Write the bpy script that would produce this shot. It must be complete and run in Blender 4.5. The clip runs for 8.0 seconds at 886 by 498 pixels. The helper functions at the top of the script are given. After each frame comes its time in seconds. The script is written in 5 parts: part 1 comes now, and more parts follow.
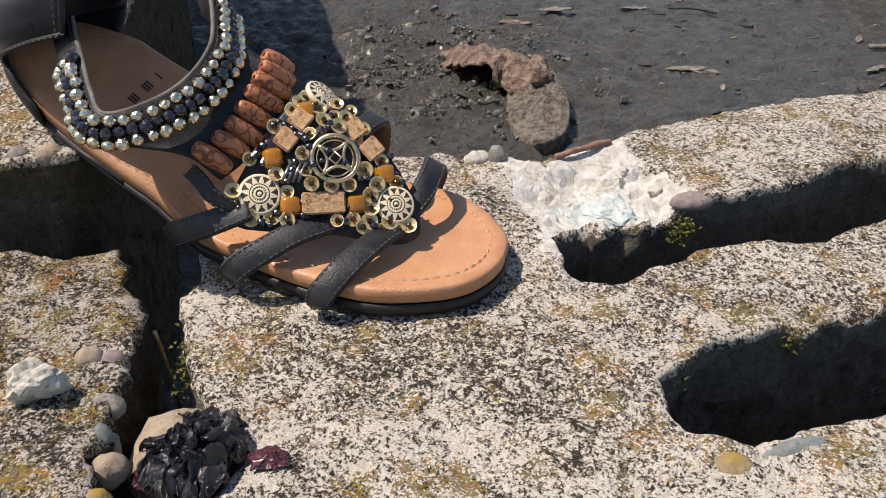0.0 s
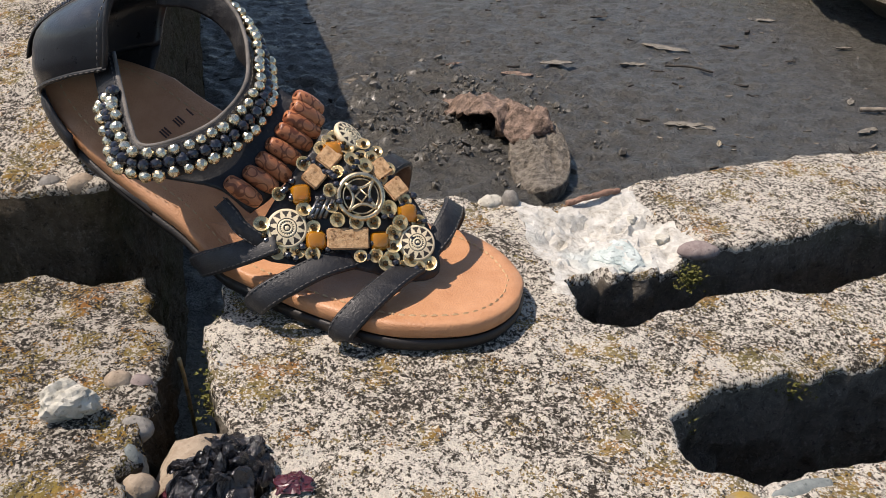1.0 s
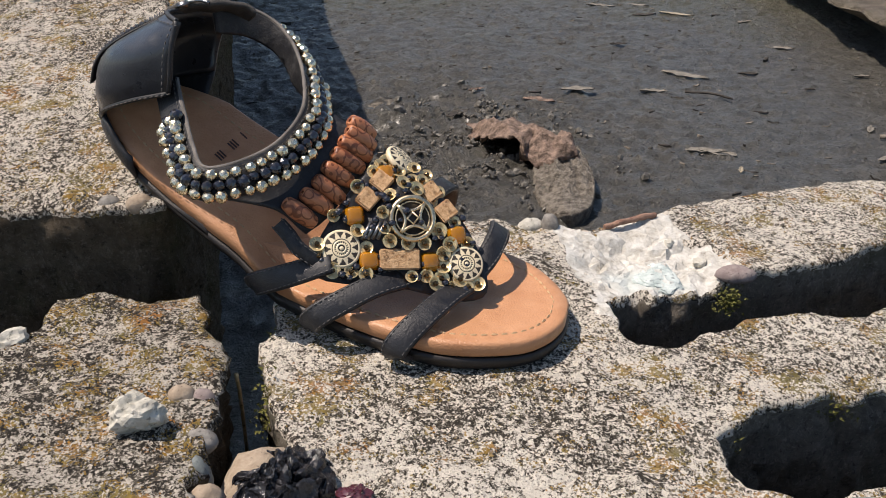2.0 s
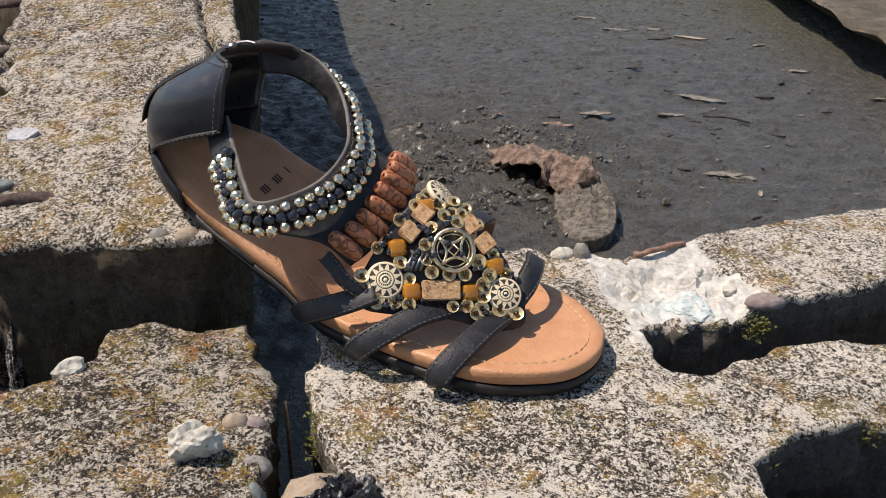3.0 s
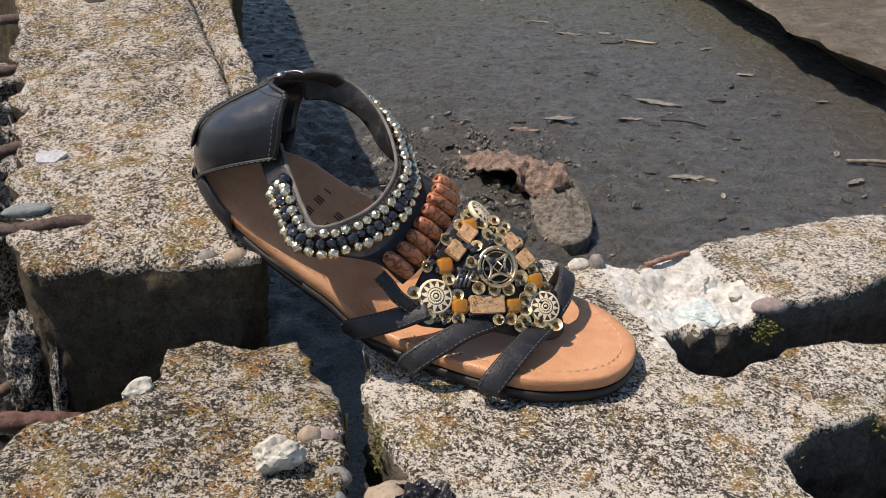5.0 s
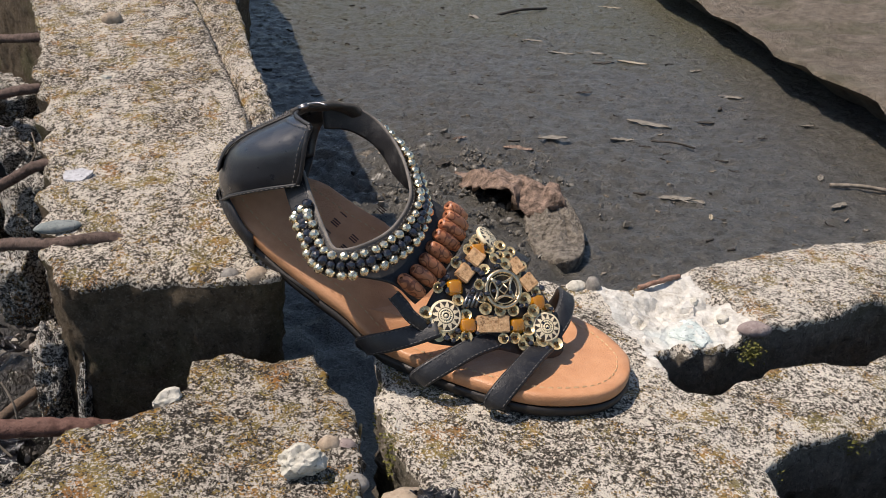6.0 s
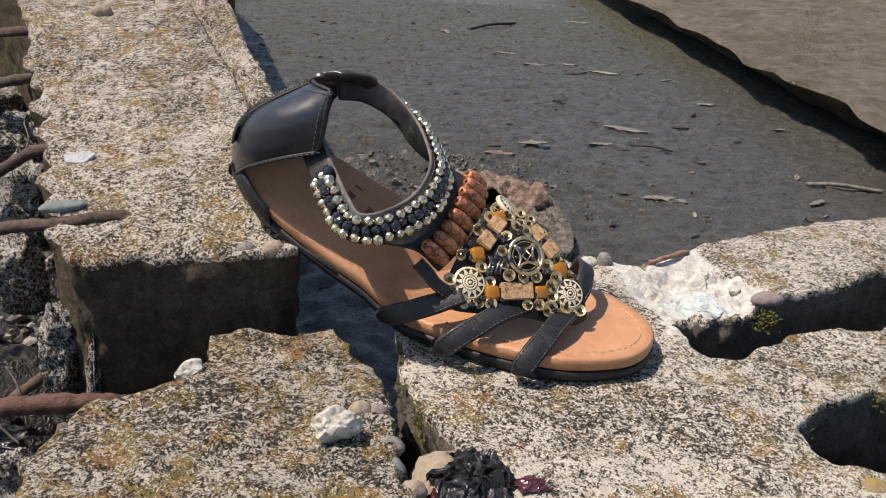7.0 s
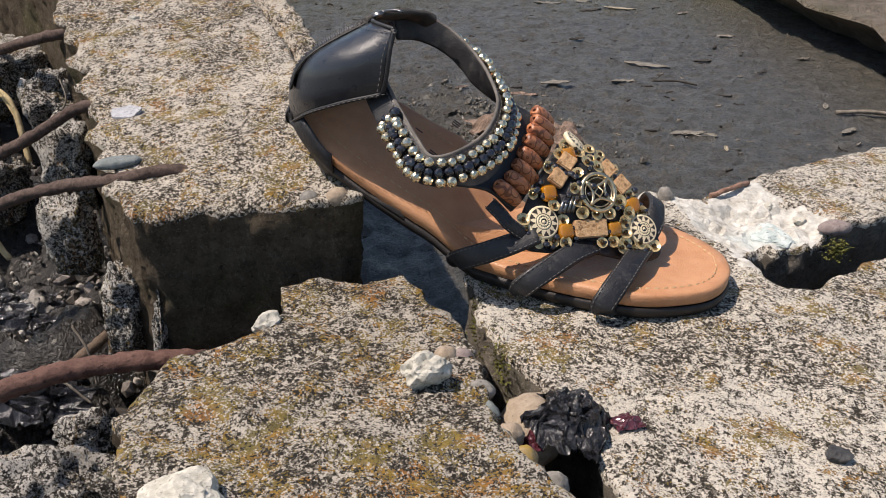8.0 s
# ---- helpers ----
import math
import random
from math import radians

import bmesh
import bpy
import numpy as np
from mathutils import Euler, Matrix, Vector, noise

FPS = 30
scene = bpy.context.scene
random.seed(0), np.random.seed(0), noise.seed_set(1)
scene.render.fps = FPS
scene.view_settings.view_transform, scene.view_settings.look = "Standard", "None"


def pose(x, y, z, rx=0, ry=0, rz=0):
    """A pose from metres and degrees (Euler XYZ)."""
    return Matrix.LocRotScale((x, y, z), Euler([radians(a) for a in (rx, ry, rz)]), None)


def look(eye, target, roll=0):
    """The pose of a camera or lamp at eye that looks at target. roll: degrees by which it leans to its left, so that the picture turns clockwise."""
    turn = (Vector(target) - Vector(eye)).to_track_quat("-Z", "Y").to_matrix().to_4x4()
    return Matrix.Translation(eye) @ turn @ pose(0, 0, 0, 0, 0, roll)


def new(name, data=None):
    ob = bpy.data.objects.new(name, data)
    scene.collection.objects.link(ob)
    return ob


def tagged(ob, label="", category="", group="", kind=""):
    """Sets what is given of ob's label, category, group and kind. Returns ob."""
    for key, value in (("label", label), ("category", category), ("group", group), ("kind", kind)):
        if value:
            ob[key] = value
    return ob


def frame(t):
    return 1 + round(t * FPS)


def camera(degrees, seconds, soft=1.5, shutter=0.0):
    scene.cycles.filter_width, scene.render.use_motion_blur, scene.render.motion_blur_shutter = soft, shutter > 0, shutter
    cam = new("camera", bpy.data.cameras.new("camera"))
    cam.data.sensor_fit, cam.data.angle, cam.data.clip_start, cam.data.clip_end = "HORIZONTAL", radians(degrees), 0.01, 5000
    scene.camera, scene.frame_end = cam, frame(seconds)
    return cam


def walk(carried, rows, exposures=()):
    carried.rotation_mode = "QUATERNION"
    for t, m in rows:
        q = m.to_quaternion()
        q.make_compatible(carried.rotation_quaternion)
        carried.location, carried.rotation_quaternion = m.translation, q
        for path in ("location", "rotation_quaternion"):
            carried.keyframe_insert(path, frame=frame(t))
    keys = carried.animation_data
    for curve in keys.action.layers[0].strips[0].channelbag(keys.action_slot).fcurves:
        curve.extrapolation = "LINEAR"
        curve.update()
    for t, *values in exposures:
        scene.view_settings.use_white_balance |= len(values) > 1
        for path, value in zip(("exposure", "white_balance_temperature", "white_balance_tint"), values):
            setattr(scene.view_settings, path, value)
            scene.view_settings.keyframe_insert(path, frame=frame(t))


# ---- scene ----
cam = camera(53.8, 8.0, soft=0.7)
PATH = [
    (0, (0.002, 0.013, 0.403), (-0.003, 1.709, -0.657), 0.4),
    (0.5, (-0.004, 0.006, 0.403), (0.001, 1.734, -0.604), 1.3),
    (1, (-0.012, 0.0, 0.406), (0.009, 1.751, -0.561), 2.7),
    (1.5, (-0.021, -0.007, 0.407), (-0.012, 1.761, -0.529), 3.3),
    (2.8, (-0.041, -0.017, 0.418), (-0.07, 1.773, -0.475), 1.9),
    (3, (-0.043, -0.021, 0.42), (-0.077, 1.774, -0.46), 2.2),
    (3.5, (-0.05, -0.035, 0.426), (-0.075, 1.764, -0.448), 2.2),
    (4, (-0.06, -0.032, 0.433), (-0.042, 1.761, -0.453), 2.3),
    (4.5, (-0.081, -0.036, 0.434), (-0.001, 1.769, -0.425), 3.4),
    (4.7, (-0.088, -0.037, 0.434), (0.009, 1.759, -0.44), 2.8),
    (5.8, (-0.109, -0.061, 0.46), (0.044, 1.728, -0.421), 4.9),
    (6, (-0.111, -0.066, 0.458), (0.027, 1.735, -0.399), 4.6),
    (6.5, (-0.127, -0.073, 0.442), (0.019, 1.748, -0.372), 5.2),
    (7, (-0.14, -0.072, 0.426), (0.077, 1.748, -0.375), 4.5),
    (7.5, (-0.152, -0.073, 0.42), (0.064, 1.718, -0.444), 3.2),
    (8, (-0.173, -0.061, 0.417), (0.032, 1.709, -0.492), 2.0),
]
walk(cam, [(t, look(eye, target, roll)) for t, eye, target, roll in PATH])


# ---- world, sun, exposure ----
from mathutils import geometry

SUN_WAY = Vector((0.56, -0.02, -1.0)).normalized()
world = bpy.data.worlds.new("sky")
scene.world = world
world.use_nodes = True
wn = world.node_tree.nodes
sky = wn.new("ShaderNodeTexSky")
sky.sky_type = "NISHITA"
sky.sun_disc = False
sky.sun_elevation = math.asin(-SUN_WAY.z)
sky.sun_rotation = math.atan2(-SUN_WAY.x, -SUN_WAY.y)
world.node_tree.links.new(sky.outputs[0], wn["Background"].inputs[0])
wn["Background"].inputs[1].default_value = 0.11
sun_data = bpy.data.lights.new("sun", "SUN")
sun_data.energy = 5.0
sun_data.angle = radians(0.55)
sun_data.color = (1.0, 0.875, 0.775)
sun = new("sun", sun_data)
sun.matrix_world = look((-3, 0.7, 5), Vector((-3, 0.7, 5)) + SUN_WAY)
scene.view_settings.exposure = 0.15


# ---- material helpers ----
class Nodes:
    """A short hand for building one node material."""

    def __init__(self, name, rough=0.8, metal=0.0, spec=0.5):
        self.m = bpy.data.materials.new(name)
        self.m.use_nodes = True
        self.t = self.m.node_tree
        self.b = self.t.nodes["Principled BSDF"]
        self.b.inputs["Roughness"].default_value = rough
        self.b.inputs["Metallic"].default_value = metal
        self.b.inputs["Specular IOR Level"].default_value = spec
        self.co = self.t.nodes.new("ShaderNodeTexCoord").outputs["Object"]

    def link(self, a, b):
        self.t.links.new(a, b)

    def noise(self, scale, detail=4.0, rough=0.6, stretch=None, off=0.0):
        n = self.t.nodes.new("ShaderNodeTexNoise")
        n.inputs["Scale"].default_value = scale
        n.inputs["Detail"].default_value = detail
        n.inputs["Roughness"].default_value = rough
        co = self.co
        if stretch or off:
            mp = self.t.nodes.new("ShaderNodeMapping")
            mp.inputs["Scale"].default_value = stretch or (1, 1, 1)
            mp.inputs["Location"].default_value = (off, off * 0.7, off * 1.3)
            self.link(self.co, mp.inputs["Vector"])
            co = mp.outputs[0]
        self.link(co, n.inputs["Vector"])
        return n.outputs["Fac"]

    def voronoi(self, scale, out="Distance", feature="F1"):
        n = self.t.nodes.new("ShaderNodeTexVoronoi")
        n.feature = feature
        n.inputs["Scale"].default_value = scale
        self.link(self.co, n.inputs["Vector"])
        return n.outputs[out]

    def ramp(self, fac, stops):
        n = self.t.nodes.new("ShaderNodeValToRGB")
        e = n.color_ramp.elements
        while len(e) < len(stops):
            e.new(0.5)
        for k, (p, c) in zip(e, stops):
            k.position = p
            k.color = (c, c, c, 1) if isinstance(c, (int, float)) else (*c, 1)
        self.link(fac, n.inputs[0])
        return n.outputs[0]

    def mix(self, fac, a, b, kind="MIX"):
        n = self.t.nodes.new("ShaderNodeMix")
        n.data_type = "RGBA"
        n.blend_type = kind
        for k, v in ((0, fac), (6, a), (7, b)):
            if isinstance(v, (int, float)):
                n.inputs[k].default_value = v
            elif isinstance(v, tuple):
                n.inputs[k].default_value = (*v, 1)
            else:
                self.link(v, n.inputs[k])
        return n.outputs[2]

    def math(self, op, a, b=0.0):
        n = self.t.nodes.new("ShaderNodeMath")
        n.operation = op
        for k, v in enumerate((a, b)):
            if isinstance(v, (int, float)):
                n.inputs[k].default_value = v
            else:
                self.link(v, n.inputs[k])
        return n.outputs[0]

    def random(self):
        return self.t.nodes.new("ShaderNodeObjectInfo").outputs["Random"]

    def colour(self, c):
        if isinstance(c, tuple):
            self.b.inputs["Base Color"].default_value = (*c, 1)
        else:
            self.link(c, self.b.inputs["Base Color"])

    def rough(self, r):
        self.link(r, self.b.inputs["Roughness"])

    def bump(self, h, distance=0.001, strength=1.0):
        n = self.t.nodes.new("ShaderNodeBump")
        n.inputs["Distance"].default_value = distance
        n.inputs["Strength"].default_value = strength
        self.link(h, n.inputs["Height"])
        self.link(n.outputs[0], self.b.inputs["Normal"])


def concrete(name, dark, mid, light, shift, lichen, lichen_cut):
    """Weathered concrete: sand grains of many tones with dark pits, pale crust in patches, and ochre lichen made of small dots."""
    n = Nodes(name, 0.92, spec=0.25)
    grain = n.t.nodes.new("ShaderNodeSeparateColor")
    n.link(n.voronoi(560, "Color"), grain.inputs[0])
    sand = n.t.nodes.new("ShaderNodeSeparateColor")
    n.link(n.voronoi(1250, "Color"), sand.inputs[0])
    fine = n.noise(900, 3, 0.7, off=3.1)
    fleck = n.noise(420, 4, 0.72, off=8.1)
    blot = n.noise(120, 4, 0.7, off=17.3)
    patch = n.noise(36, 5, 0.65, off=7.7)
    broad = n.noise(9, 3, 0.55, off=2.7)
    tone = n.math("ADD", n.math("MULTIPLY", grain.outputs[0], 0.50), n.math("MULTIPLY", sand.outputs[1], 0.50))
    for tex, weight in ((fine, 0.55), (fleck, 0.62), (blot, 0.38), (patch, 0.66), (broad, 0.45)):
        tone = n.math("ADD", tone, n.math("MULTIPLY", n.math("SUBTRACT", tex, 0.5), weight))
    tone = n.math("ADD", tone, -0.005 + shift)
    tone = n.math("ADD", n.math("MULTIPLY", n.math("SUBTRACT", tone, 0.47), 1.45), 0.455)
    black = tuple(0.30 * v for v in dark)
    base = n.ramp(tone, [(0.10, black), (0.28, dark), (0.47, mid), (0.66, light), (0.92, tuple(min(0.84, 1.2 * v) for v in light))])
    crust = n.math("ADD", n.math("ADD", n.noise(95, 6, 0.78, off=31.0), n.math("MULTIPLY", sand.outputs[2], 0.16)), n.math("MULTIPLY", n.noise(14, 2, 0.5, off=33.0), 0.42))
    base = n.mix(n.ramp(crust, [(0.850, 0.0), (0.885, 0.8)]), base, tuple(min(0.80, 1.18 * v) for v in light))
    where = n.math("ADD", n.math("MULTIPLY", n.noise(42, 4, 0.7, off=12.4), 1.8), -0.40)
    lich = n.math("ADD", where, n.math("ADD", n.math("MULTIPLY", sand.outputs[0], 0.42), n.math("MULTIPLY", n.noise(260, 3, 0.7, off=5.5), 0.44)))
    lich = n.math("MULTIPLY", lich, 0.5)
    hue = n.ramp(n.noise(60, 3, 0.6, off=21.0), [(0.36, (0.20, 0.165, 0.045)), (0.48, (0.34, 0.235, 0.045)), (0.56, (0.40, 0.225, 0.035)), (0.66, (0.42, 0.175, 0.035))])
    hue = n.mix(n.math("MULTIPLY", grain.outputs[2], 0.65), hue, (0.10, 0.075, 0.035))
    base = n.mix(n.ramp(lich, [(0.5 * lichen_cut, 0.0), (0.5 * lichen_cut + 0.02, lichen)]), base, hue)
    n.colour(base)
    h = n.math("ADD", n.math("MULTIPLY", sand.outputs[1], 0.45), n.math("ADD", n.math("MULTIPLY", fleck, 1.2), n.math("MULTIPLY", fine, 0.8)))
    n.bump(h, 0.0022, 1.0)
    return n.m


M_TOP_C = concrete("pale_lichened_concrete", (0.130, 0.110, 0.084), (0.335, 0.296, 0.240), (0.66, 0.605, 0.515), -0.01, 0.85, 1.12)
M_TOP_B = concrete("brown_lichened_concrete", (0.090, 0.076, 0.058), (0.215, 0.188, 0.148), (0.52, 0.47, 0.395), -0.13, 0.9, 1.035)
M_TOP_A = concrete("cream_lichened_concrete", (0.115, 0.096, 0.073), (0.285, 0.244, 0.192), (0.60, 0.542, 0.455), -0.04, 0.85, 1.085)


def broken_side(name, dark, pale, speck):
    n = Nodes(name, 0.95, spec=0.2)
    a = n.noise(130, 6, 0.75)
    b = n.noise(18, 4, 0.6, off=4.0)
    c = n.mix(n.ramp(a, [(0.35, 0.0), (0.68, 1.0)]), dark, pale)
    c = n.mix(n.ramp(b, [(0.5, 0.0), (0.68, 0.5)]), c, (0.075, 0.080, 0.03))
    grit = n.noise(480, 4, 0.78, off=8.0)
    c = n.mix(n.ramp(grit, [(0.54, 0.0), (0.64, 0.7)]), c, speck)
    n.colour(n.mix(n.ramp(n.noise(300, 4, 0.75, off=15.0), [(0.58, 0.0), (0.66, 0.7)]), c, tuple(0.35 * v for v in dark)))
    n.bump(n.math("ADD", a, n.math("MULTIPLY", grit, 0.9)), 0.003, 1.0)
    return n.m


def white_break():
    n = Nodes("freshly_broken_white_concrete", 0.9, spec=0.3)
    a = n.noise(150, 6, 0.72)
    c = n.ramp(a, [(0.30, (0.26, 0.235, 0.19)), (0.42, (0.48, 0.455, 0.40)), (0.60, (0.66, 0.64, 0.585))])
    c = n.mix(n.ramp(n.noise(520, 4, 0.75, off=6.0), [(0.60, 0.0), (0.70, 0.6)]), c, (0.42, 0.38, 0.32))
    n.colour(n.mix(n.ramp(n.noise(22, 2, 0.5, off=2.2), [(0.55, 0.0), (0.66, 0.5)]), c, (0.50, 0.58, 0.57)))
    n.bump(n.math("ADD", a, n.math("MULTIPLY", n.noise(520, 4, 0.75, off=3.0), 0.6)), 0.0016, 1.0)
    return n.m


# Sides are darker than the tops: dark brown, or paler grey for slab C.
M_SIDE = broken_side("dark_brown_concrete_side", (0.070, 0.052, 0.034), (0.15, 0.118, 0.080), (0.20, 0.165, 0.125))
M_SLOT = broken_side("grey_concrete_side", (0.13, 0.112, 0.088), (0.27, 0.238, 0.195), (0.36, 0.32, 0.27))
M_WHITE = white_break()


def mud_material():
    n = Nodes("wet_grey_mud", 0.5, spec=0.5)
    fine = n.noise(240, 5, 0.7)
    mid = n.noise(30, 5, 0.6, off=2.0)
    big = n.noise(3.0, 4, 0.55, off=9.0)
    c = n.ramp(mid, [(0.34, (0.088, 0.082, 0.067)), (0.50, (0.134, 0.125, 0.103)), (0.66, (0.182, 0.170, 0.142))])
    xyz = n.t.nodes.new("ShaderNodeSeparateXYZ")
    n.link(n.co, xyz.inputs[0])
    algae = n.math("ADD", n.math("MULTIPLY", n.math("SUBTRACT", xyz.outputs[1], 1.75), 0.9), n.math("MULTIPLY", n.math("SUBTRACT", big, 0.5), 1.6))
    c = n.mix(n.ramp(algae, [(0.0, 0.0), (0.55, 0.6)]), c, (0.135, 0.130, 0.062))
    # Pale specks paint wet glints into the colour, dark specks paint the pits.
    c = n.mix(n.ramp(fine, [(0.57, 0.0), (0.64, 0.65)]), c, (0.30, 0.28, 0.24))
    c = n.mix(n.ramp(n.noise(105, 3, 0.7, off=14.0), [(0.60, 0.0), (0.66, 0.75)]), c, (0.25, 0.23, 0.20))
    c = n.mix(n.ramp(n.noise(170, 4, 0.7, off=17.0), [(0.58, 0.0), (0.64, 0.75)]), c, (0.030, 0.026, 0.022))
    n.colour(c)
    n.rough(n.ramp(n.noise(150, 3, 0.6, off=6.0), [(0.38, 0.26), (0.60, 0.58)]))
    n.b.inputs["Coat Weight"].default_value = 0.32
    n.b.inputs["Coat Roughness"].default_value = 0.3
    n.bump(n.math("ADD", fine, n.math("ADD", n.math("MULTIPLY", mid, 1.5), n.math("MULTIPLY", n.noise(75, 6, 0.75, off=4.0), 2.0))), 0.011, 1.0)
    return n.m


M_MUD = mud_material()


# ---- building helpers ----
def part(name, bm, material, parent=None, label=""):
    """Links a bmesh as one mesh object, under a thing or a part."""
    me = bpy.data.meshes.new(name)
    bm.to_mesh(me)
    bm.free()
    for m in material if isinstance(material, (list, tuple)) else [material]:
        me.materials.append(m)
    ob = new(name, me)
    if parent:
        ob.parent = parent
        ob.matrix_parent_inverse = parent.matrix_world.inverted()
    return tagged(ob, label) if label else ob


def smooth(bm):
    for f in bm.faces:
        f.smooth = True
    return bm


def empty_at(name, x, y, z):
    ob = new(name)
    ob.location = (x, y, z)
    ob.empty_display_size = 0.02
    bpy.context.view_layer.update()
    return ob


def inside(px, py, poly):
    r = np.zeros(len(px), bool)
    j = len(poly) - 1
    for i in range(len(poly)):
        (xi, yi), (xj, yj) = poly[i], poly[j]
        c = ((yi > py) != (yj > py)) & (px < (xj - xi) * (py - yi) / (yj - yi + 1e-12) + xi)
        r ^= c
        j = i
    return r


def densify(poly, step, jitter, seed):
    out = []
    for (x0, y0), (x1, y1) in zip(poly, poly[1:] + poly[:1]):
        n = max(1, round(math.hypot(x1 - x0, y1 - y0) / step))
        for i in range(n):
            x, y = x0 + (x1 - x0) * i / n, y0 + (y1 - y0) * i / n
            d = noise.noise_vector((x * 90 + seed, y * 90, seed)) * jitter + noise.noise_vector((x * 300, y * 300 + seed, seed)) * jitter * 0.5
            out.append((x + d.x, y + d.y))
    return out


def slab(name, poly, plane, base, mats, relief=0.0022, extra=None, region=None, step=0.003, grid=0.0029, seed=1.0, rough_side=0.008, jag=0.0028):
    """A broken slab: uneven top inside an outline, worn rim, rough sides down to base. mats: top, side, region."""
    a, b, c = plane
    rim = densify(poly, step, jag, seed)
    n = len(rim)
    area = sum(p[0] * q[1] - q[0] * p[1] for p, q in zip(rim, rim[1:] + rim[:1]))
    if area < 0:
        rim.reverse()
    ring = []
    for i in range(n):
        (x0, y0), (x1, y1) = rim[i - 1], rim[(i + 1) % n]
        d = math.hypot(x1 - x0, y1 - y0) + 1e-9
        ring.append(((y1 - y0) / d, -(x1 - x0) / d))

    def height(x, y):
        p = Vector((x * 40, y * 40, seed))
        h = noise.fractal(p, 0.9, 2.1, 5) * relief + noise.noise((x * 260, y * 260, seed)) * 0.0006 + noise.noise((x * 520, y * 520, seed)) * 0.0005
        h -= max(0.0, noise.noise((x * 120, y * 120, seed + 9)) - 0.45) * 0.006
        return a * x + b * y + c + h + (extra(x, y) if extra else 0.0)

    inner = [(x - 0.0013 * nx, y - 0.0013 * ny) for (x, y), (nx, ny) in zip(rim, ring)]
    arr = np.array(inner)
    gx, gy = np.meshgrid(np.arange(arr[:, 0].min(), arr[:, 0].max(), grid), np.arange(arr[:, 1].min(), arr[:, 1].max(), grid))
    rng = np.random.RandomState(int(seed * 10))
    gx, gy = gx.ravel() + rng.uniform(-0.35, 0.35, gx.size) * grid, gy.ravel() + rng.uniform(-0.35, 0.35, gy.size) * grid
    ok = inside(gx, gy, inner)
    gx, gy = gx[ok], gy[ok]
    near = np.full(len(gx), 9.0)
    for x, y in inner:
        near = np.minimum(near, (gx - x) ** 2 + (gy - y) ** 2)
    ok = near > (grid * 0.55) ** 2
    pts = [Vector(p) for p in inner] + [Vector(p) for p in zip(gx[ok], gy[ok])]
    vs, _, fs, ids, _, _ = geometry.delaunay_2d_cdt(pts, [], [list(range(n))], 1, 1e-7)
    bm = bmesh.new()
    top = [bm.verts.new((v.x, v.y, height(v.x, v.y))) for v in vs]
    where = {}
    for k, src in enumerate(ids):
        for i in src:
            where[i] = k
    for f in fs:
        try:
            face = bm.faces.new([top[i] for i in f])
        except ValueError:
            continue
        face.smooth = True
        if region:
            m = face.calc_center_median()
            w = noise.noise_vector(m * 130) * 0.006
            if inside(np.array([m.x + w.x]), np.array([m.y + w.y]), region)[0]:
                face.material_index = 2
                face.smooth = False
    rows = [[top[where[i]] for i in range(n)]]
    z_top = [r.co.z for r in rows[0]]
    wide = range(-6, 7)
    soft = [(sum(rim[(i + k) % n][0] for k in wide) / 13, sum(rim[(i + k) % n][1] for k in wide) / 13) for i in range(n)]
    levels = [0.0016, 0.005, 0.010] + [0.010 + 0.006 * k for k in range(1, 70)]
    for d in levels:
        row = []
        for i in range(n):
            k = 0.9 * min(1.0, max(0.0, d - 0.004) / 0.016)
            x, y = rim[i][0] * (1 - k) + soft[i][0] * k, rim[i][1] * (1 - k) + soft[i][1] * k
            z = max(z_top[i] - d, base)
            q = noise.fractal((x * 75, y * 75, z * 75 + seed), 0.75, 2.1, 5) * rough_side * min(1.0, d / 0.007)
            q += noise.fractal((x * 260, y * 260, z * 200 + seed), 0.8, 2.1, 3) * 0.0022 * min(1.0, d / 0.007)
            q -= 0.12 * max(0.0, d - 0.007) * 0.3
            row.append(bm.verts.new((x + ring[i][0] * q, y + ring[i][1] * q, z)))
        rows.append(row)
        if all(v.co.z <= base + 1e-6 for v in row):
            break
    for k, (r, s) in enumerate(zip(rows, rows[1:])):
        for i in range(n):
            f = bm.faces.new((r[i], s[i], s[(i + 1) % n], r[(i + 1) % n]))
            f.smooth = True
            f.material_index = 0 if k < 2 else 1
    bmesh.ops.recalc_face_normals(bm, faces=bm.faces)
    return part(name, bm, mats)


# ---- ground ----
def mud_z(x, y):
    """The height of the mud flat: gentle swells, with lumps near the slabs."""
    if not (-0.55 < x < 1.15 and 0.55 < y < 3.05):
        return 0.0
    near = max(0.0, 1 - math.hypot((x + 0.05) / 0.45, (y - 1.10) / 0.50))
    z = noise.fractal((x * 7, y * 7, 2.2), 0.9, 2.0, 5) * 0.004 + noise.fractal((x * 28, y * 28, 9.0), 0.6, 2.2, 3) * 0.0030
    z += (noise.fractal((x * 34, y * 34, 5.0), 0.7, 2.0, 5) * 0.014 + (0.5 - abs(noise.noise((x * 45, y * 60, 1.0)))) * 0.010) * near
    return z + max(0.0, noise.noise((x * 95, y * 95, 3.0)) - 0.25) * 0.010 + noise.fractal((x * 62, y * 62, 8.0), 0.5, 2.1, 3) * 0.0026


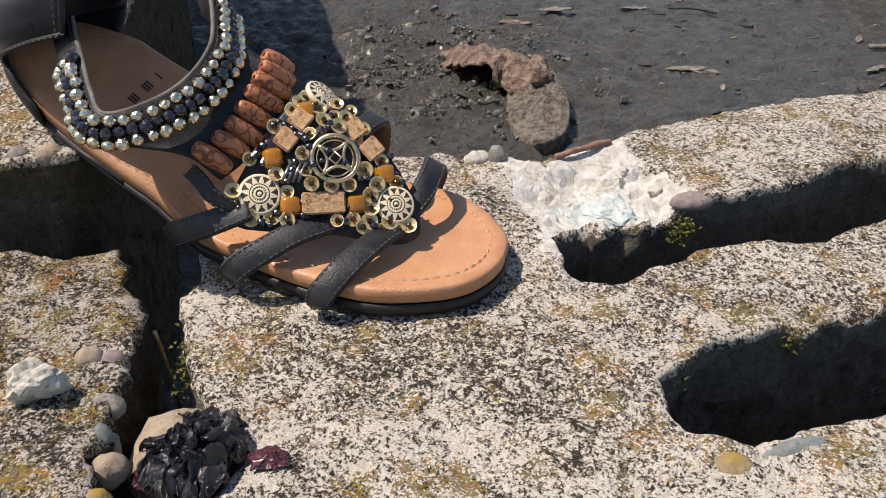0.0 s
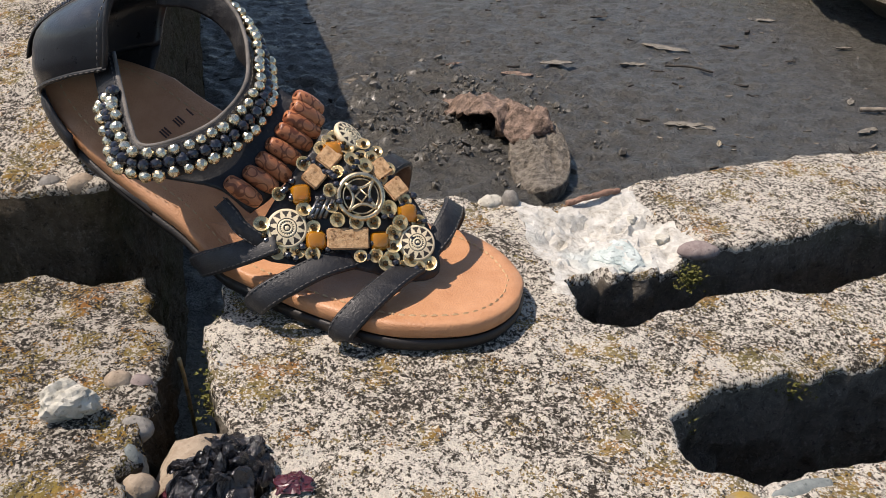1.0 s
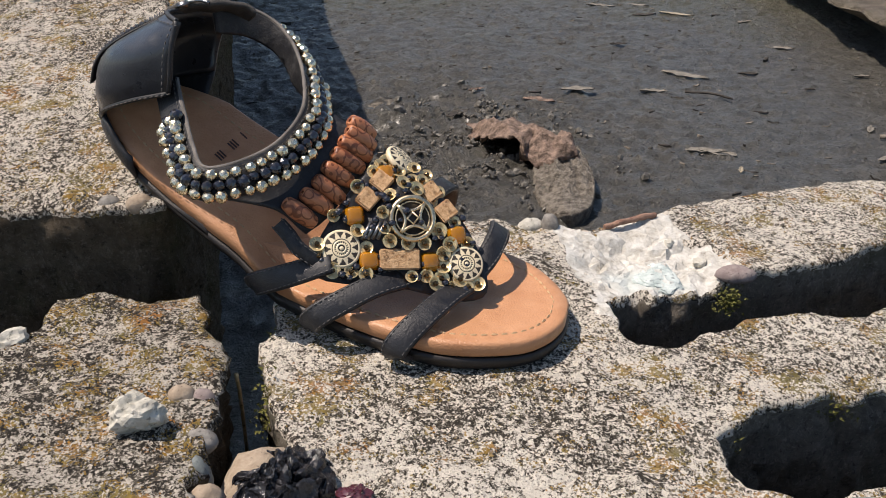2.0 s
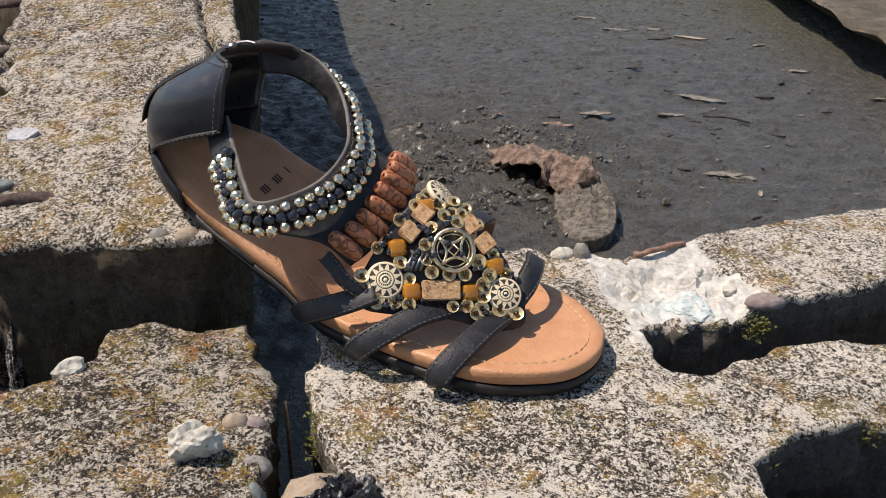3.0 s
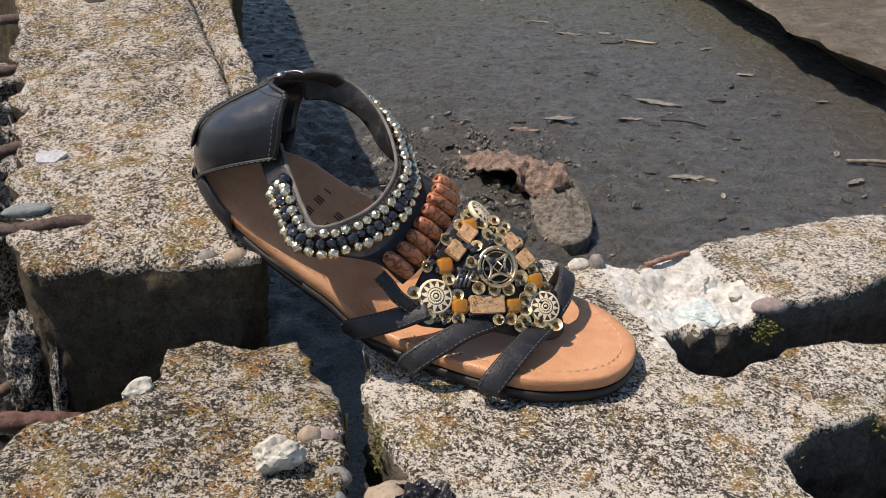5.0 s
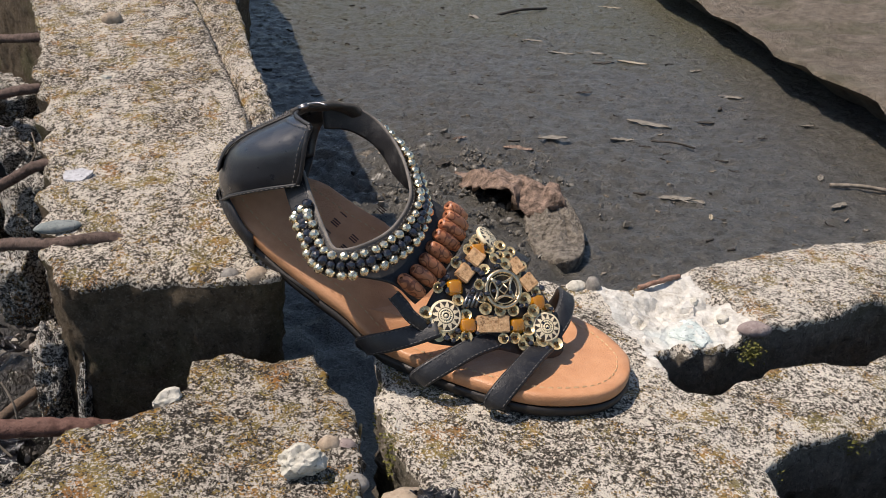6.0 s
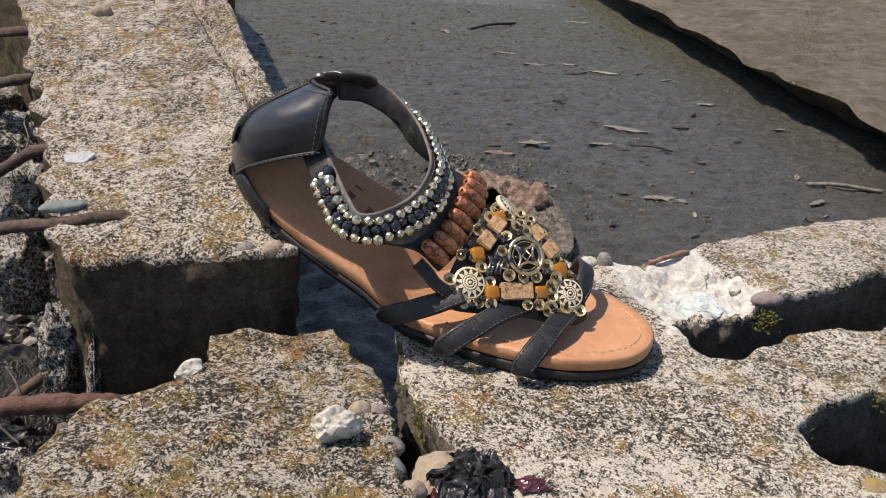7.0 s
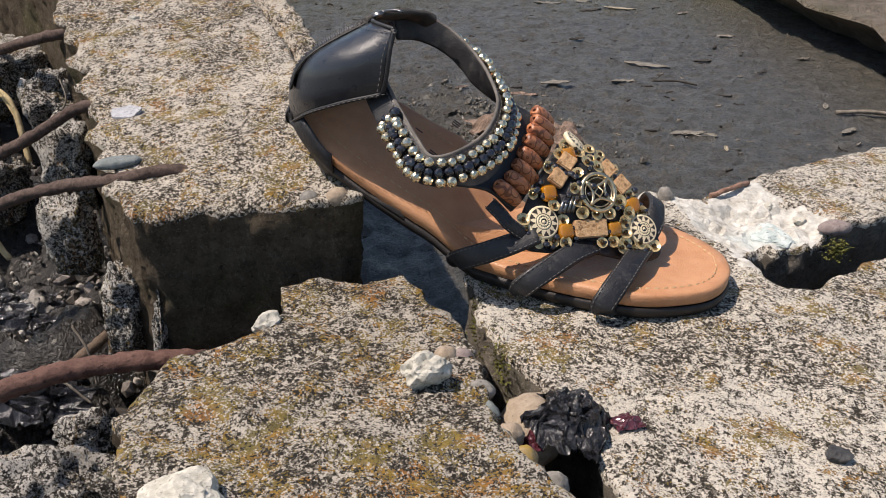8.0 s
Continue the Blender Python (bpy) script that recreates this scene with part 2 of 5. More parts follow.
def mud_sheet():
    """Mud flat that reaches the horizon, finer where it is near."""
    bm = bmesh.new()
    def axis(lo, hi, step):
        mid = list(np.arange(lo, hi, step))
        far = [0.3, 0.8, 2, 6, 20, 80, 300, 1500]
        return [lo - f for f in reversed(far)] + mid + [hi + f for f in far]
    xs, ys = axis(-0.5, 1.1, 0.0065), axis(0.6, 3.0, 0.0065)
    grid = [[bm.verts.new((x, y, mud_z(x, y))) for x in xs] for y in ys]
    for r, s in zip(grid, grid[1:]):
        for i in range(len(r) - 1):
            bm.faces.new((r[i], r[i + 1], s[i + 1], s[i])).smooth = True
    return tagged(part("ground", bm, M_MUD), "wet grey mud flat with small flecks of debris and painted glints", "mud", kind="structure")


mud_sheet()

# ---- broken slabs ----
PLANE_A, PLANE_B, PLANE_C = (0.0886, 0.2044, 0.1666), (-0.0093, -0.0044, 0.1921), (0.0080, 0.0408, 0.1733)
OUT_C = [(-0.111, 0.360), (-0.106, 0.337), (-0.111, 0.319), (-0.106, 0.306), (-0.101, 0.289), (-0.100, 0.280), (-0.094, 0.268), (-0.087, 0.258),
         (-0.072, 0.244), (-0.067, 0.228), (-0.075, 0.213), (-0.074, 0.187), (-0.066, 0.12), (-0.06, 0.05), (0.36, 0.05), (0.36, 0.285),
         (0.25, 0.268), (0.161, 0.250), (0.133, 0.247), (0.1265, 0.242), (0.111, 0.236), (0.100, 0.240), (0.088, 0.2424), (0.084, 0.252), (0.0835, 0.265),
         (0.085, 0.272), (0.092, 0.2775), (0.107, 0.290), (0.117, 0.2946), (0.131, 0.2975), (0.145, 0.3026), (0.1505, 0.2982), (0.166, 0.308), (0.187, 0.315), (0.36, 0.368), (0.36, 0.450),
         (0.218, 0.387), (0.180, 0.367), (0.144, 0.362), (0.121, 0.357), (0.092, 0.342), (0.074, 0.329), (0.066, 0.333), (0.060, 0.336), (0.0565, 0.350), (0.055, 0.369),
         (0.066, 0.382), (0.075, 0.387), (0.078, 0.379), (0.087, 0.386), (0.106, 0.3895), (0.120, 0.402), (0.133, 0.4035), (0.159, 0.4085), (0.182, 0.417), (0.206, 0.435), (0.245, 0.453), (0.36, 0.500), (0.36, 0.560),
         (0.279, 0.536), (0.216, 0.523), (0.176, 0.507), (0.121, 0.484), (0.092, 0.466), (0.071, 0.456), (0.054, 0.441), (0.027, 0.449),
         (0.015, 0.443), (-0.001, 0.453), (-0.03, 0.444), (-0.06, 0.425), (-0.09, 0.392)]
BREAK = [(0.030, 0.450), (0.054, 0.436), (0.071, 0.460), (0.100, 0.468), (0.108, 0.440), (0.128, 0.425), (0.122, 0.384), (0.075, 0.362), (0.048, 0.352), (0.044, 0.388)]


def break_depth(x, y):
    """Fractured facets, each a small tilted plane at its own depth."""
    k = max(0.0, 1 - math.hypot((x - 0.085) / 0.05, (y - 0.405) / 0.055))
    k = min(1.0, 2.2 * k)
    h = 0.0
    for scale, deep in ((62, 0.0090), (150, 0.0030)):
        p = Vector((x * scale + noise.noise((x * 120, y * 120, 1)) * 0.35, y * scale * 1.15, 4.0))
        c = noise.voronoi(p)[1][0]
        tilt = noise.noise_vector(c * 3.7)
        h += deep * (0.5 + 0.5 * noise.noise(c * 5.3)) + deep * 0.55 * ((p.x - c.x) * tilt.x + (p.y - c.y) * tilt.y)
    return -k * (0.001 + h)


slab_c = slab("concrete_slab", OUT_C, PLANE_C, -0.02, [M_TOP_C, M_SLOT, M_WHITE], extra=break_depth, region=BREAK, seed=1.0, rough_side=0.0045)
tagged(slab_c, "pale lichen-speckled broken concrete slab with two deep slots", "concrete slab", group="broken concrete slabs")

OUT_B = [(-0.25, 0.05), (-0.252, 0.13), (-0.259, 0.185), (-0.269, 0.231), (-0.256, 0.276), (-0.220, 0.290), (-0.210, 0.302), (-0.211, 0.337),
         (-0.192, 0.347), (-0.169, 0.340), (-0.148, 0.349), (-0.138, 0.328), (-0.131, 0.313), (-0.121, 0.300), (-0.117, 0.276), (-0.116, 0.243),
         (-0.115, 0.223), (-0.107, 0.205), (-0.101, 0.189), (-0.095, 0.175), (-0.088, 0.11), (-0.084, 0.05)]
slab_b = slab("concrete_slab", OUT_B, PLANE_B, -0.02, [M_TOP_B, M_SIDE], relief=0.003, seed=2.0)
tagged(slab_b, "brown-grey broken concrete slab with orange lichen", "concrete slab", group="broken concrete slabs")

# The unseen back end, past y 0.8, is shaped to shade the mud.
OUT_A = [(-0.290, 0.369), (-0.264, 0.372), (-0.240, 0.373), (-0.218, 0.374), (-0.205, 0.369), (-0.166, 0.373), (-0.172, 0.42), (-0.194, 0.565),
         (-0.212, 0.624), (-0.237, 0.705), (-0.262, 0.800), (-0.272, 0.95), (-0.285, 1.0), (-0.62, 1.0), (-0.47, 0.83), (-0.438, 0.765), (-0.405, 0.687),
         (-0.398, 0.640), (-0.384, 0.622), (-0.381, 0.602), (-0.366, 0.590), (-0.370, 0.566), (-0.352, 0.549), (-0.356, 0.528), (-0.341, 0.512), (-0.338, 0.490), (-0.326, 0.478),
         (-0.334, 0.462), (-0.318, 0.448), (-0.321, 0.430), (-0.306, 0.424), (-0.303, 0.410), (-0.312, 0.404), (-0.300, 0.392)]
CRACK = [(-0.168, 0.40), (-0.190, 0.49), (-0.2148, 0.566), (-0.234, 0.625), (-0.253, 0.672), (-0.2755, 0.7325), (-0.2956, 0.789), (-0.33, 0.88), (-0.40, 1.0)]


def crack_depth(x, y):
    """A lengthwise crack with the strip beyond it broken lower and rougher."""
    for (x0, y0), (x1, y1) in zip(CRACK, CRACK[1:]):
        if y0 <= y < y1:
            d = x - (x0 + (x1 - x0) * (y - y0) / (y1 - y0)) - 0.006 * noise.noise((y * 40, 3, 0)) - 0.003 * noise.noise((y * 130, 5, 0))
            groove = 0.016 * max(0.0, 1 - abs(d) / 0.0048)
            return -groove - (0.005 + 0.006 * abs(noise.noise((x * 70, y * 50, 2)))) * min(1.0, max(0.0, d / 0.004))
    return 0.0


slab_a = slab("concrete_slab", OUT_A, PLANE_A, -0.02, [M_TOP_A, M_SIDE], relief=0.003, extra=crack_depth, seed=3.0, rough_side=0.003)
tagged(slab_a, "long tilted concrete slab, cream and speckled with lichen", "concrete slab", group="broken concrete slabs")
# Added slab, out of view, that only casts the long shadow on the mud.
shade_slab = slab("concrete_slab", [(-0.335, 1.02), (-0.42, 1.4), (-0.50, 1.7), (-0.585, 2.15), (-0.80, 2.9), (-1.4, 2.9), (-1.1, 1.5), (-0.66, 1.02)], (0, 0, 0.40), -0.02,
              [M_TOP_A, M_SIDE], seed=4.0, step=0.02, grid=0.03)
tagged(shade_slab, "added unseen concrete slab that shades the mud flat", "concrete slab", group="broken concrete slabs")

# ---- sandal materials ----
def leather(name, a, b, rough, bump=0.0006, scale=900):
    n = Nodes(name, rough, spec=0.5)
    c = n.mix(n.ramp(n.noise(70, 5, 0.65), [(0.35, 0.0), (0.68, 1.0)]), a, b)
    n.colour(c)
    n.rough(n.ramp(n.noise(160, 4, 0.6, off=3.0), [(0.3, rough - 0.08), (0.7, rough + 0.12)]))
    n.bump(n.math("ADD", n.noise(scale, 3, 0.6), n.math("MULTIPLY", n.noise(60, 3, 0.5, off=8.0), 1.6)), bump, 0.7)
    return n.m


def scuffed_leather():
    """Black strap leather with grey scuffs and a dusty bloom."""
    n = Nodes("worn_black_leather", 0.42, spec=0.45)
    c = n.mix(n.ramp(n.noise(70, 5, 0.65), [(0.35, 0.0), (0.68, 1.0)]), (0.010, 0.010, 0.012), (0.024, 0.024, 0.026))
    scuff = n.math("ADD", n.noise(150, 5, 0.75, off=4.0), n.math("MULTIPLY", n.noise(600, 3, 0.7, off=7.0), 0.25))
    c = n.mix(n.ramp(scuff, [(0.66, 0.0), (0.80, 0.5)]), c, (0.070, 0.067, 0.064))
    n.colour(c)
    n.rough(n.ramp(scuff, [(0.45, 0.34), (0.75, 0.62)]))
    n.bump(n.math("ADD", n.noise(900, 3, 0.6), n.math("MULTIPLY", n.noise(80, 3, 0.5, off=8.0), 2.0)), 0.0003, 0.8)
    return n.m


def wood_bead():
    n = Nodes("printed_wood_bead", 0.42, spec=0.5)
    g = n.noise(420, 4, 0.6, stretch=(1, 1, 0.3))
    c = n.mix(n.ramp(g, [(0.35, 0.0), (0.65, 1.0)]), (0.36, 0.115, 0.045), (0.56, 0.225, 0.10))
    r = n.random()
    c = n.mix(n.math("MULTIPLY", r, 0.35), c, (0.34, 0.17, 0.09))
    rings = n.math("SINE", n.math("MULTIPLY", n.voronoi(190), 14.0))
    c = n.mix(n.ramp(rings, [(0.55, 0.0), (0.85, 0.75)]), c, (0.085, 0.018, 0.008))
    n.colour(c)
    n.bump(g, 0.0005, 0.6)
    return n.m


def cork():
    n = Nodes("cork_tile", 0.8, spec=0.3)
    g = n.noise(500, 4, 0.7)
    c = n.mix(n.ramp(g, [(0.35, 0.0), (0.62, 1.0)]), (0.36, 0.20, 0.09), (0.64, 0.42, 0.23))
    n.colour(n.mix(n.ramp(n.noise(260, 3, 0.6, off=5), [(0.60, 0.0), (0.68, 0.8)]), c, (0.10, 0.045, 0.018)))
    n.bump(g, 0.0008, 0.8)
    return n.m


def metal(name, a, b, rough, scale=300):
    n = Nodes(name, rough, 1.0)
    n.colour(n.mix(n.ramp(n.noise(scale, 3, 0.6), [(0.4, 0.0), (0.62, 1.0)]), a, b))
    n.rough(n.ramp(n.noise(scale * 1.7, 3, 0.6, off=6), [(0.3, rough * 0.7), (0.7, rough * 1.5)]))
    return n.m


def plain(name, c, rough, spec=0.5, coat=0.0, trans=0.0):
    n = Nodes(name, rough, spec=spec)
    n.colour(n.mix(n.ramp(n.noise(300, 3, 0.6), [(0.4, 0.0), (0.65, 0.5)]), c, tuple(0.7 * v for v in c)))
    n.b.inputs["Coat Weight"].default_value = coat
    n.b.inputs["Transmission Weight"].default_value = trans
    return n.m


M_TAN = leather("tan_leather", (0.55, 0.285, 0.145), (0.45, 0.215, 0.10), 0.42, 0.0006)
M_BLACK = leather("black_leather", (0.014, 0.016, 0.021), (0.026, 0.028, 0.034), 0.33, 0.00022)
M_BLACK.node_tree.nodes["Principled BSDF"].inputs["Coat Weight"].default_value = 0.35
M_STRAP = scuffed_leather()
M_EDGE = leather("frayed_grey_edge", (0.085, 0.078, 0.070), (0.20, 0.18, 0.16), 0.8)
M_LINING = leather("dark_lining", (0.030, 0.027, 0.024), (0.055, 0.049, 0.042), 0.7)
M_OUTSOLE = leather("black_rubber", (0.010, 0.008, 0.007), (0.020, 0.015, 0.012), 0.5, 0.0003)
M_THREAD = plain("beige_thread", (0.52, 0.35, 0.19), 0.8)
M_THREAD_GREY = plain("grey_thread", (0.10, 0.094, 0.088), 0.8)
M_INK = plain("dark_stamp", (0.06, 0.026, 0.016), 0.6)
M_WOOD = wood_bead()
M_CORK = cork()
M_SILVER = metal("pale_gold_bead", (0.92, 0.81, 0.60), (0.74, 0.62, 0.42), 0.2)
M_HEMATITE = plain("black_glass_bead", (0.012, 0.012, 0.018), 0.08, 0.8, 0.5)
M_IVORY = plain("ivory_relief", (0.80, 0.68, 0.46), 0.42)
M_PATINA = plain("dark_patina", (0.035, 0.026, 0.018), 0.5)
M_AMBER = plain("amber_glass", (0.86, 0.36, 0.012), 0.05, 0.7, 0.8, 0.6)
M_SEQUIN = metal("gold_sequin", (0.88, 0.68, 0.36), (0.66, 0.49, 0.24), 0.24, 220)
M_SEQUIN.node_tree.nodes["Principled BSDF"].inputs["Metallic"].default_value = 0.6
M_SEED = metal("bronze_seed_bead", (0.20, 0.13, 0.06), (0.09, 0.055, 0.03), 0.15)
M_PEWTER = metal("pale_antique_metal", (0.86, 0.70, 0.46), (0.58, 0.45, 0.28), 0.3)
M_TEETH = metal("blackened_teeth", (0.10, 0.10, 0.11), (0.05, 0.05, 0.05), 0.35)
M_STEEL = metal("dark_steel", (0.30, 0.29, 0.29), (0.18, 0.18, 0.18), 0.3)


# ---- sandal ----
def spline(pts, per=6):
    """Points on a smooth curve through pts."""
    p = [Vector(q) for q in pts]
    p = [2 * p[0] - p[1]] + p + [2 * p[-1] - p[-2]]
    out = []
    for a, b, c, d in zip(p, p[1:], p[2:], p[3:]):
        for i in range(per):
            t = i / per
            out.append(0.5 * ((2 * b) + (c - a) * t + (2 * a - 5 * b + 4 * c - d) * t * t + (3 * b - a - 3 * c + d) * t ** 3))
    out.append(p[-2].copy())
    return out


def even(curve, step):
    """Points and tangents along a polyline at even steps."""
    out, left = [], 0.0
    for a, b in zip(curve, curve[1:]):
        d = (b - a).length
        while left <= d:
            out.append((a.lerp(b, left / d), (b - a).normalized()))
            left += step
        left -= d
    return out


def sweep_band(path, sides, ups, width, thick, bm=None):
    """A band of leather with rounded edges along path; sides: its width's way, ups: its outer face's way."""
    bm = bm or bmesh.new()
    prof = [(-0.5, -0.25), (-0.47, 0.3), (-0.40, 0.5), (0.0, 0.55), (0.40, 0.5), (0.47, 0.3), (0.5, -0.25), (0.4, -0.5), (-0.4, -0.5)]
    rows = [[bm.verts.new(p + s * (a * width) + u * (b * thick)) for a, b in prof] for p, s, u in zip(path, sides, ups)]
    n = len(prof)
    for r, q in zip(rows, rows[1:]):
        for i in range(n):
            bm.faces.new((r[i], r[(i + 1) % n], q[(i + 1) % n], q[i])).smooth = True
    bm.faces.new(rows[0][::-1])
    bm.faces.new(rows[-1])
    return bm


def stitch(bm, p, way, up, length=0.0026, r=0.00045):
    """One thread stitch: a low lozenge along way."""
    s = way.cross(up).normalized() * r
    w = way.normalized() * length * 0.5
    u = up.normalized() * r * 1.3
    v = [bm.verts.new(p + q) for q in (-w, -w * 0.5 + s, w * 0.5 + s, w, w * 0.5 - s, -w * 0.5 - s, -w * 0.4 + u, w * 0.4 + u)]
    for f in ((0, 1, 6), (1, 2, 7, 6), (2, 3, 7), (3, 4, 7), (4, 5, 6, 7), (5, 0, 6)):
        bm.faces.new([v[i] for i in f])


def tube(bm, pts, r, n=6, caps=True):
    rows = []
    for i, p in enumerate(pts):
        t = (pts[min(i + 1, len(pts) - 1)] - pts[max(i - 1, 0)]).normalized()
        a = t.cross(Vector((0.31, 0.2, 0.93))).normalized()
        b = t.cross(a)
        rr = r(i / (len(pts) - 1)) if callable(r) else r
        rows.append([bm.verts.new(p + (a * math.cos(k * 2 * math.pi / n) + b * math.sin(k * 2 * math.pi / n)) * rr) for k in range(n)])
    for q, s in zip(rows, rows[1:]):
        for k in range(n):
            bm.faces.new((q[k], q[(k + 1) % n], s[(k + 1) % n], s[k])).smooth = True
    if caps:
        bm.faces.new(rows[0][::-1])
        bm.faces.new(rows[-1])
    return bm


NEAR = [(0.0300, 0.3430), (0.0265, 0.3290), (0.0175, 0.3160), (0.0050, 0.3080), (-0.0150, 0.3045), (-0.0320, 0.3055), (-0.0520, 0.3130),
        (-0.0720, 0.3235), (-0.0940, 0.3380), (-0.1230, 0.3565), (-0.1450, 0.3660), (-0.1660, 0.3755), (-0.1870, 0.3870), (-0.2010, 0.4000), (-0.2060, 0.4150)]
FAR = [(0.0295, 0.3500), (0.0250, 0.3640), (0.0170, 0.3780), (0.0050, 0.3900), (-0.0120, 0.3980), (-0.0320, 0.4030), (-0.0550, 0.4050),
       (-0.0800, 0.4055), (-0.1050, 0.4080), (-0.1280, 0.4145), (-0.1500, 0.4230), (-0.1720, 0.4310), (-0.1920, 0.4330), (-0.2030, 0.4270)]


def foot_z(x, y):
    """The footbed: flat at the ball, then rising to a heel that is rolled over to the near side."""
    t = min(1.0, max(0.0, (-0.9 * x + 0.43 * y - 0.222) / 0.055))
    t = t * t * (3 - 2 * t)
    heel = 0.2515 + 0.79 * (-0.29 * x + 0.957 * y - 0.427)
    if heel > 0.266:
        heel = 0.266 + 0.3 * (heel - 0.266)
    return 0.2010 + (max(heel, 0.2030) - 0.2010) * t


def foot_outline(grow=0.0):
    flat = [v.to_2d() for v in spline([(*p, 0) for p in NEAR + FAR[::-1] + NEAR[:1]], 4)[:-1]]
    n = len(flat)
    out = []
    for i in range(n):
        d = flat[(i + 1) % n] - flat[i - 1]
        nrm = Vector((-d.y, d.x)).normalized()
        out.append(flat[i] + nrm * grow)
    return out


def sole_layer(grow_top, grow_low, drop_top, drop_low, fill, material, name, parent, label=""):
    """A layer of the sole that follows the footbed's curve."""
    outer = foot_outline(0.0)
    n = len(outer)
    bm = bmesh.new()
    def ring(grow, drop):
        return [bm.verts.new((p.x, p.y, foot_z(p.x, p.y) - drop)) for p in foot_outline(grow)]
    rounds = [ring(grow_top - 0.0012, drop_top), ring(grow_top, drop_top + 0.0012), ring(grow_low, drop_low - 0.001), ring(grow_low - 0.001, drop_low)]
    for a, b in zip(rounds, rounds[1:]):
        for i in range(n):
            bm.faces.new((a[i], a[(i + 1) % n], b[(i + 1) % n], b[i])).smooth = True
    bm.faces.new(rounds[-1])
    if fill:
        inner = [v.co.to_2d() for v in rounds[0]]
        arr = np.array(inner)
        gx, gy = np.meshgrid(np.arange(arr[:, 0].min(), arr[:, 0].max(), 0.004), np.arange(arr[:, 1].min(), arr[:, 1].max(), 0.004))
        gx, gy = gx.ravel(), gy.ravel()
        near = np.min(np.hypot(gx[:, None] - arr[None, :, 0], gy[:, None] - arr[None, :, 1]), axis=1)
        ok = inside(gx, gy, [tuple(p) for p in inner]) & (near > 0.0022)
        pts = [Vector(p) for p in inner] + [Vector(p) for p in zip(gx[ok], gy[ok])]
        dist = [0.0] * n + list(near[ok])
        vs, _, fs, ids, _, _ = geometry.delaunay_2d_cdt(pts, [], [list(range(n))], 1, 1e-8)
        made = []
        for v, src in zip(vs, ids):
            i = src[0]
            if i < n:
                made.append(rounds[0][i])
            else:
                dip = 0.0012 * min(1.0, dist[i] / 0.02) + noise.noise((v.x * 60, v.y * 60, 4)) * 0.0005
                made.append(bm.verts.new((v.x, v.y, foot_z(v.x, v.y) - drop_top - dip)))
        for f in fs:
            bm.faces.new([made[i] for i in f]).smooth = True
    else:
        bm.faces.new(rounds[0])
    bmesh.ops.recalc_face_normals(bm, faces=bm.faces)
    return part(name, bm, material, parent, label)


PL_V = (-0.33393, 1.2125, -0.20766)
TRI = [(-0.075, 0.337), (-0.019, 0.345), (-0.054, 0.370)]
UP_V = Vector((-PL_V[0], -PL_V[1], 1)).normalized()


def panel_z(x, y):
    (x1, y1), (x2, y2), (x3, y3) = TRI
    d = (y2 - y3) * (x1 - x3) + (x3 - x2) * (y1 - y3)
    a = ((y2 - y3) * (x - x3) + (x3 - x2) * (y - y3)) / d
    b = ((y3 - y1) * (x - x3) + (x1 - x3) * (y - y3)) / d
    a, b, c = max(a, 0), max(b, 0), max(1 - a - b, 0)
    return PL_V[0] * x + PL_V[1] * y + PL_V[2] - 0.75 * max(0.0, y - 0.3625) + 0.0087 * min(1.0, 28 * a * b * c)


def on_panel(x, y, lift=0.0):
    e = 0.002
    n = Vector((-(panel_z(x + e, y) - panel_z(x - e, y)) / (2 * e), -(panel_z(x, y + e) - panel_z(x, y - e)) / (2 * e), 1)).normalized()
    n = (n + UP_V).normalized()
    return Vector((x, y, panel_z(x, y))) + n * lift, n


def facing(p, n, turn=0.0):
    """A pose at p whose z points along n."""
    return Matrix.Translation(p) @ n.to_track_quat("Z", "Y").to_matrix().to_4x4() @ Matrix.Rotation(turn, 4, "Z")


def lathe(bm, prof, seg=20, mi=0):
    """Turns a profile of (radius, height) round z."""
    rows = []
    for r, z in prof:
        rows.append([bm.verts.new((0, 0, z))] if r == 0 else [bm.verts.new((r * math.cos(k * 2 * math.pi / seg), r * math.sin(k * 2 * math.pi / seg), z)) for k in range(seg)])
    for a, b in zip(rows, rows[1:]):
        for k in range(seg):
            q = (k + 1) % seg
            f = [a[0], b[q], b[k]] if len(a) == 1 else [a[k], a[q], b[0]] if len(b) == 1 else [a[k], a[q], b[q], b[k]]
            face = bm.faces.new(f)
            face.smooth, face.material_index = True, mi
    return bm


def placed(name, mesh, parent, m, label=""):
    """An object of its own on a shared mesh, under its thing."""
    ob = new(name, mesh)
    ob.parent = parent
    ob.matrix_parent_inverse = parent.matrix_world.inverted()
    ob.matrix_basis = m
    return tagged(ob, label) if label else ob


def mesh_of(name, bm, *mats):
    me = bpy.data.meshes.new(name)
    bmesh.ops.recalc_face_normals(bm, faces=bm.faces)
    bm.to_mesh(me)
    bm.free()
    for m in mats:
        me.materials.append(m)
    return me


